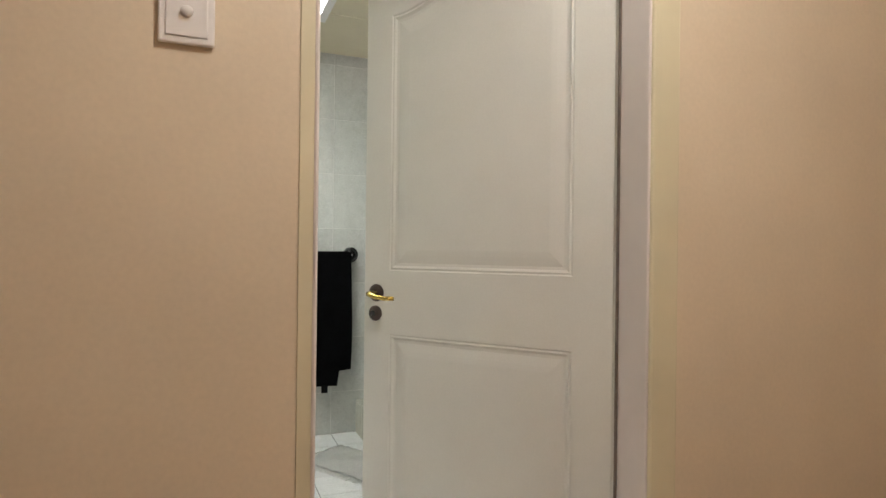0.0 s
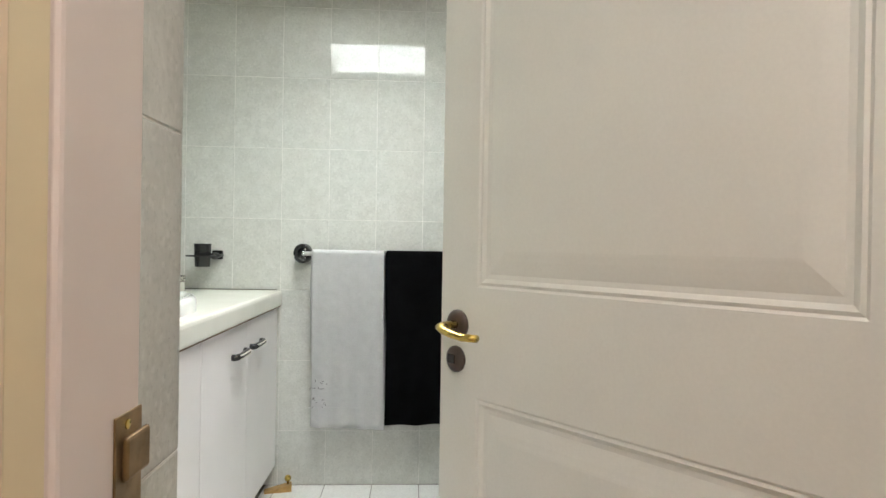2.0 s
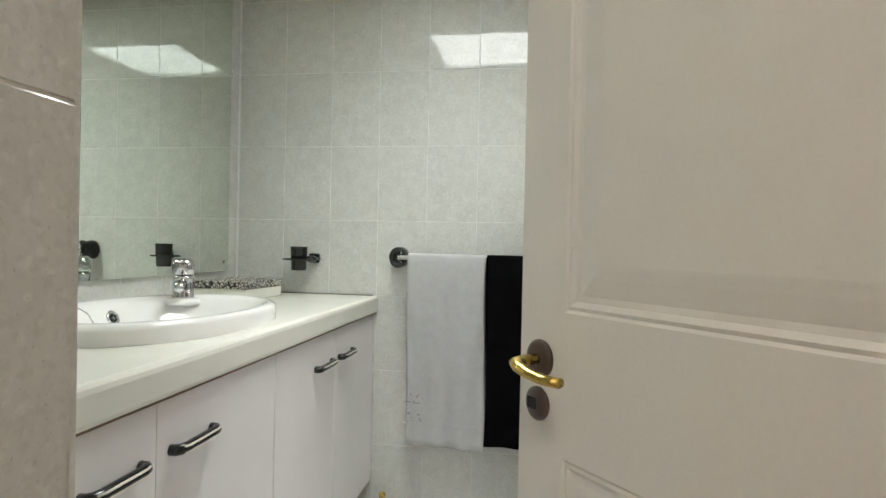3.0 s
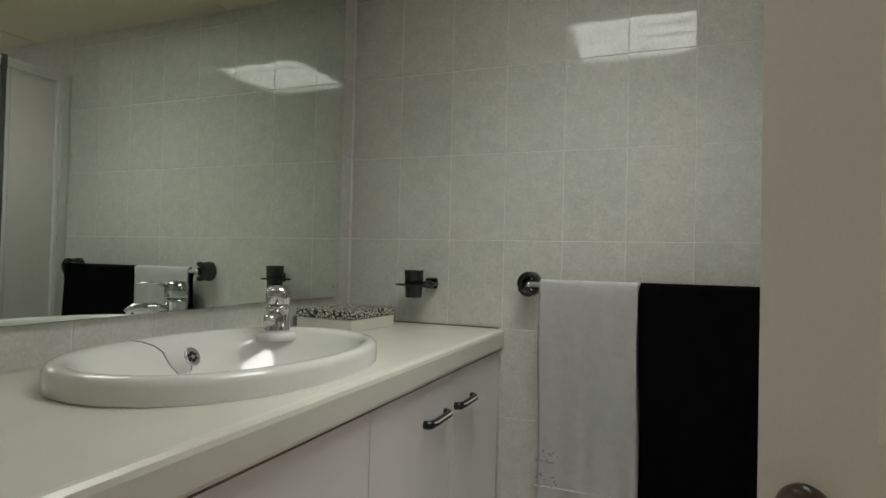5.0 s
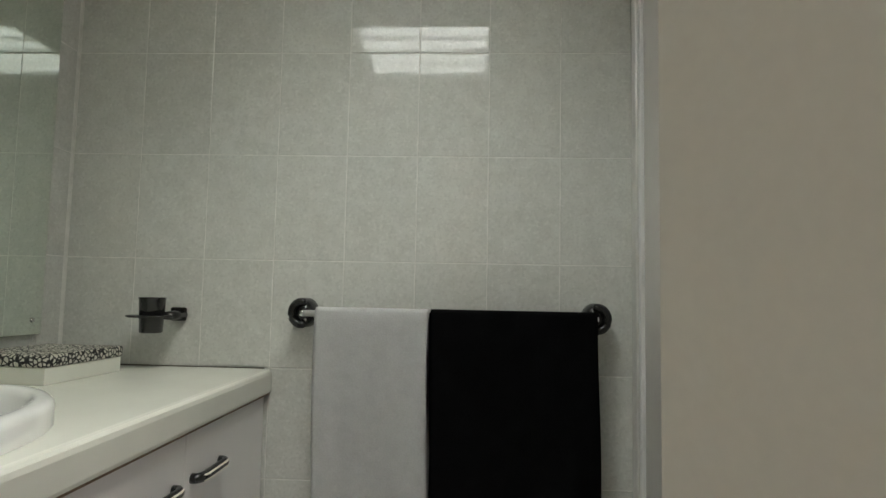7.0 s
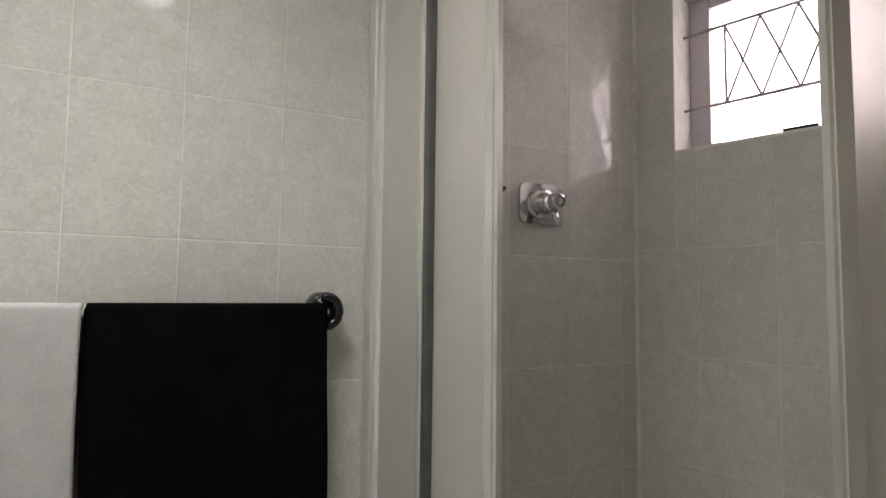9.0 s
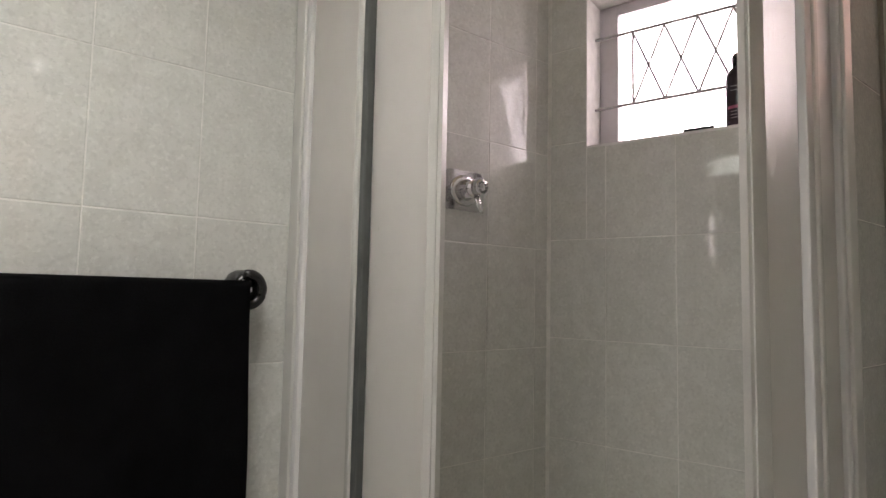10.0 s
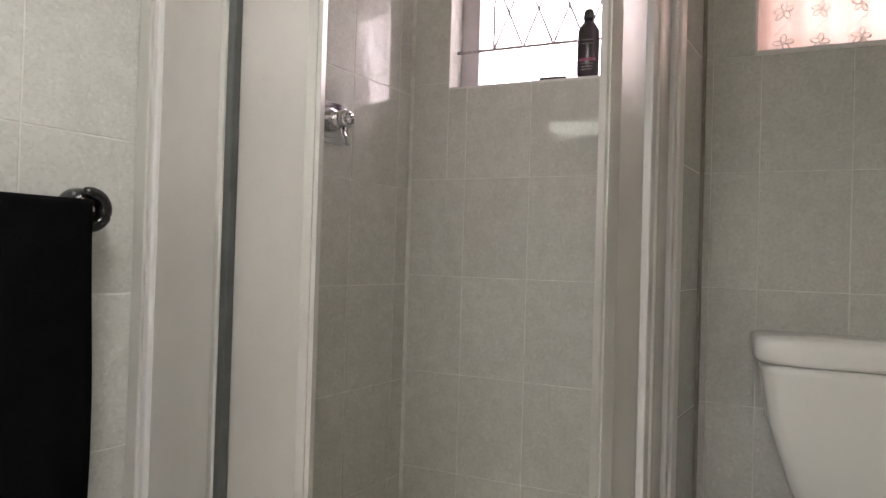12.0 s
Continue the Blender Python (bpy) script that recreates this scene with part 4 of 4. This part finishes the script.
for k in range(150):
    a = rngd.uniform(0.06, 0.25)
    z = rngd.choice((rngd.uniform(1.02, 1.36), rngd.gauss(1.22, 0.04)))
    rr = rngd.uniform(0.0010, 0.0024)
    lathe([(0.0002, -0.0006), (rr, 0), (rr * 0.7, rr * 0.5), (0.0002, rr * 0.7)], Matrix.Translation((CX - (R - 0.0062) * math.cos(a), CY - (R - 0.0062) * math.sin(a), z)) @ pose(0, 0, 0, 0, -90, math.degrees(a)), 8, bm=bm)
for k in range(170):
    a = rngd.uniform(1.33, 1.5)
    z = rngd.uniform(1.0, 1.55)
    rr = rngd.uniform(0.0010, 0.0022)
    lathe([(0.0002, -0.0006), (rr, 0), (rr * 0.7, rr * 0.5), (0.0002, rr * 0.7)], Matrix.Translation((CX - (R - 0.0062) * math.cos(a), CY - (R - 0.0062) * math.sin(a), z)) @ pose(0, 0, 0, 0, -90, math.degrees(a)), 8, bm=bm)
tagged(part("water_drops", bm, M_PANE, enc, "water drops on the glass", True), kind="stuff")

# mixer valve and soap dish on the towel wall inside the shower
val = thing("shower_valve", (1.017, YN, 1.272), "chrome shower mixer with a square plate and lever", "shower valve")
VX, VZ = 1.017, 1.271
bm = box(VX - 0.072, VX + 0.072, YN - 0.012, YN - 0.0005, VZ - 0.055, VZ + 0.055)
ed = [e for e in bm.edges if abs((e.verts[0].co - e.verts[1].co).y) > 0.005]
bmesh.ops.bevel(bm, geom=ed, offset=0.022, segments=6, profile=0.5, affect="EDGES")
part("plate", bm, M_CHROME, val)
part("raised_rim", lathe([(0.048, 0), (0.046, 0.006), (0.036, 0.009), (0.03, 0.008)], pose(VX, YN - 0.011, VZ, 90, 0, 0), 40, 1.1, 0.9), M_CHROME, val, smooth=True)
part("collar", lathe([(0.030, 0), (0.029, 0.012), (0.024, 0.03), (0.023, 0.052)], pose(VX, YN - 0.012, VZ, 90, 0, 0), 32), M_CHROME, val, smooth=True)
knob = part("knob", lathe([(0.021, 0.048), (0.0225, 0.052), (0.0225, 0.070), (0.019, 0.076), (0.008, 0.074), (0.001, 0.074)], pose(VX, YN - 0.012, VZ, 90, 0, 0), 32), M_CHROME, val, smooth=True)
for k in range(10):
    a = k * math.pi / 5
    part("flute", lathe([(0.003, 0.0745), (0.003, 0.0775)], pose(VX, YN - 0.012, VZ, 90, 0, 0) @ pose(0.0145 * math.cos(a), 0.0145 * math.sin(a), 0), 8), M_ALU_DARK, knob)
part("lever", tube([(VX, YN - 0.060, VZ - 0.015), (VX + 0.001, YN - 0.070, VZ - 0.04), (VX + 0.002, YN - 0.082, VZ - 0.068)], [0.011, 0.010, 0.006], 14, flat=0.6), M_CHROME, val, smooth=True)
dish = thing("soap_dish", (0.813, YN, 1.275), "black wall soap dish holding white soap", "soap dish")
part("dish", lathe([(0.018, -0.020), (0.040, -0.010), (0.060, 0.006), (0.063, 0.010), (0.058, 0.009), (0.036, -0.004), (0.001, -0.008)], pose(0.798, YN - 0.064, 1.275), 32, 0.85, 1.0), M_BLACK, dish, smooth=True)
part("arm", box(0.783, 0.814, YN - 0.02, YN - 0.0005, 1.255, 1.283, 0.005, 2), M_BLACK, dish)
part("soap", lathe([(0.005, -0.003), (0.026, 0.001), (0.030, 0.009), (0.024, 0.016), (0.002, 0.018)], pose(0.800, YN - 0.064, 1.274), 24, 1.0, 0.8), M_SOAP, dish, "white soap bar", True)

# bottle and comb on the shower sill
bot = thing("shampoo_bottle", (XE + 0.030, 1.705, WIN1[2] + 0.004), "dark plum shampoo bottle with a pink label", "bottle")
bxy = (XE + 0.030, 1.705)
bpf = [(0.0251, 0.0000), (0.0308, 0.0034), (0.0319, 0.0228), (0.0319, 0.1277), (0.0296, 0.1436), (0.0217, 0.1573), (0.0148, 0.1630), (0.0142, 0.1710)]
part("body", lathe(bpf, pose(*bxy, WIN1[2] + 0.0042), 32, 0.75, 1.0), M_BOTTLE, bot, smooth=True)
part("cap", lathe([(0.0142, 0.1710), (0.0160, 0.1721), (0.0154, 0.1915), (0.0114, 0.1995), (0.0011, 0.2006)], pose(*bxy, WIN1[2] + 0.0042), 24), M_BLACK, bot, smooth=True)
def band(z0, z1, material, name, half):
    rings = []
    for i in range(9):
        a = math.pi + half * (i / 4 - 1)
        rings.append([(bxy[0] + 0.75 * r * math.cos(a), bxy[1] + r * math.sin(a), WIN1[2] + 0.0042 + z) for r, z in ((0.0323, z0), (0.0329, z0), (0.0329, z1), (0.0323, z1))])
    return part(name, ring_mesh(rings), material, bot)
band(0.046, 0.054, M_LABEL, "label", 0.8)
for z in (0.105, 0.094, 0.037, 0.028, 0.020):
    band(z, z + 0.0025, M_LABEL2, "print_line", 0.5)
comb = thing("comb", (XE + 0.05, 1.80, WIN1[2] + 0.004), "flat dark comb lying on the shower sill", "comb")
part("spine", box(XE + 0.008, XE + 0.021, 1.762, 1.842, WIN1[2] + 0.0042, WIN1[2] + 0.0135, 0.002), M_BLACK, comb)
bm = bmesh.new()
for k in range(22):
    box(XE + 0.020, XE + 0.040, 1.763 + 0.0035 * k, 1.765 + 0.0035 * k, WIN1[2] + 0.0045, WIN1[2] + 0.0075, bm=bm)
part("teeth", bm, M_BLACK, comb)

# ---- toilet ----
toilet = thing("toilet", (1.2, 1.07, 0), "white ceramic toilet with a close coupled cistern", "toilet")
def superoval(cx, cy, a, b, z, e=0.35, n=48):
    out = []
    for i in range(n):
        t = 2 * math.pi * i / n
        out.append((cx + a * math.copysign(abs(math.cos(t)) ** e, math.cos(t)), cy + b * math.copysign(abs(math.sin(t)) ** e, math.sin(t)), z))
    return out
TCX, TCY = XT - 0.105, 1.070
part("cistern", ring_mesh([superoval(TCX, TCY, a, b, z) for a, b, z in ((0.075, 0.120, 0.38), (0.082, 0.135, 0.42), (0.092, 0.178, 0.56), (0.097, 0.196, 0.68), (0.097, 0.198, 0.70))]), M_CERAMIC, toilet, smooth=True)
part("cistern_lid", ring_mesh([superoval(TCX - 0.002, TCY, a, b, z) for a, b, z in ((0.094, 0.195, 0.7005), (0.102, 0.208, 0.704), (0.104, 0.213, 0.713), (0.104, 0.214, 0.744), (0.100, 0.211, 0.756), (0.092, 0.203, 0.761), (0.03, 0.1, 0.764))]), M_CERAMIC, toilet, "white cistern lid", True)
part("pan", ring_mesh([superoval(1.05 - s, TCY, a, b, z, 0.8) for s, a, b, z in ((-0.02, 0.12, 0.10, 0.0), (-0.02, 0.12, 0.10, 0.1), (0.03, 0.17, 0.12, 0.22), (0.08, 0.24, 0.175, 0.36), (0.08, 0.25, 0.185, 0.39))]), M_CERAMIC, toilet, smooth=True)
part("seat_lid", ring_mesh([superoval(0.965, TCY, a, b, z, 0.8) for a, b, z in ((0.22, 0.18, 0.392), (0.225, 0.185, 0.40), (0.22, 0.18, 0.42), (0.1, 0.1, 0.425))]), M_CERAMIC, toilet, "white seat lid", True)
part("neck", box(1.12, TCX + 0.06, TCY - 0.10, TCY + 0.10, 0.30, 0.385, 0.02, 3), M_CERAMIC, toilet)

# ---- bath mat ----
mat_ = thing("bath_mat", (0.352, 1.71, 0), "white cotton bath mat with a fringed edge", "bath mat", turn=32)
MM = pose(0.352, 1.712, 0.0, 0, 0, 32)
bm = bmesh.new()
nx, ny = 24, 48
W2, L2 = 0.135, 0.27
lay = [[bm.verts.new((-W2 + 2 * W2 * i / nx, -L2 + 2 * L2 * j / ny, 0.014 + 0.002 * math.sin(i * 0.9 + j * 0.35) + 0.0015 * math.sin(j * 0.8))) for i in range(nx + 1)] for j in range(ny + 1)]
for j in range(ny):
    for i in range(nx):
        bm.faces.new((lay[j][i], lay[j][i + 1], lay[j + 1][i + 1], lay[j + 1][i]))
bmesh.ops.solidify(bm, geom=bm.faces[:], thickness=0.013)
bmesh.ops.transform(bm, matrix=MM, verts=bm.verts)
part("mat_body", bm, M_RUG, mat_, smooth=True)
rngf = random.Random(2)
bm = bmesh.new()
for k in range(46):
    y = -L2 + 2 * L2 * (k + 0.5) / 46
    dx, dy = rngf.uniform(0.018, 0.03), rngf.uniform(-0.006, 0.006)
    tube([(-W2 + 0.002, y, 0.008), (-W2 - dx * 0.5, y + dy * 0.4, 0.006), (-W2 - dx, y + dy, 0.003)], [0.003, 0.0026, 0.0018], 6, bm=bm)
bmesh.ops.transform(bm, matrix=MM, verts=bm.verts)
tagged(part("fringe", bm, M_RUG, mat_, "knotted white fringe"), kind="stuff")

# all that stands in or at the window wall turns with it
for ob in (wall_east, wall_east_toilet, window_1, window_2, bars, curtain, bot, comb, toilet):
    ob.matrix_basis = EAST @ ob.matrix_basis

# ---- tiles ----
tiles(wall_north, plane_of((0, YN, 0), (1, 0, 0), (0, 0, 1)), (XW, XE, 0, CEIL), 0.2, 0.3, 0.32, 0.23, [(XW, -0.50, 0, 0.80)], M_TILE)
tiles(wall_west, plane_of((XW, 0, 0), (0, 1, 0), (0, 0, 1)), (YB, YN - 0.008, 0.80, CEIL), 0.2, 0.3, 2.152, 0.23, [(0.42, 2.135, 0.935, 2.02)], M_TILE)
tiles(wall_east, plane_of((XE, 0, 0), (0, -1, 0), (0, 0, 1)), (-YN + 0.008, -STEP, 0.0, CEIL), 0.2, 0.3, -2.062, 0.26, [(-WIN1[1], -WIN1[0], WIN1[2], WIN1[3])], M_TILE)
tiles(wall_east_toilet, plane_of((XT, 0, 0), (0, -1, 0), (0, 0, 1)), (-STEP, -0.35, 0.0, CEIL), 0.2, 0.3, -1.262, 0.26, [(-WIN2[1], -WIN2[0], WIN2[2], WIN2[3])], M_TILE)
tiles(wall_south, plane_of((XL, 0, 0), (0, 1, 0), (0, 0, 1)), (0.209, YB, 0.0, 2.05), 0.2, 0.3, 0.116, 0.226, [], M_TILE, joint=0.002)
tiles(wall_south, plane_of((0, YB, 0), (-1, 0, 0), (0, 0, 1)), (-XL, -XW - 0.008, 0.83, CEIL), 0.2, 0.3, 0.231, 0.23, [], M_TILE)
tiles(wall_nib, plane_of((0, YNIB, 0), (1, 0, 0), (0, 0, 1)), (XN, 1.572, 0.0, CEIL), 0.2, 0.3, 1.372, 0.255, [], M_TILE)
tiles(floor, plane_of((0, 0, 0.002), (1, 0, 0), (0, 1, 0)), (-0.53, 1.52, YC + 0.02, YN), 0.2, 0.2, 0.12, 2.25, [], M_FLOOR)
tiles(floor, plane_of((0, 0, 0.002), (1, 0, 0), (0, 1, 0)), (1.52, 1.80, YC + 0.2, 1.25), 0.2, 0.2, 0.12, 2.25, [], M_FLOOR)
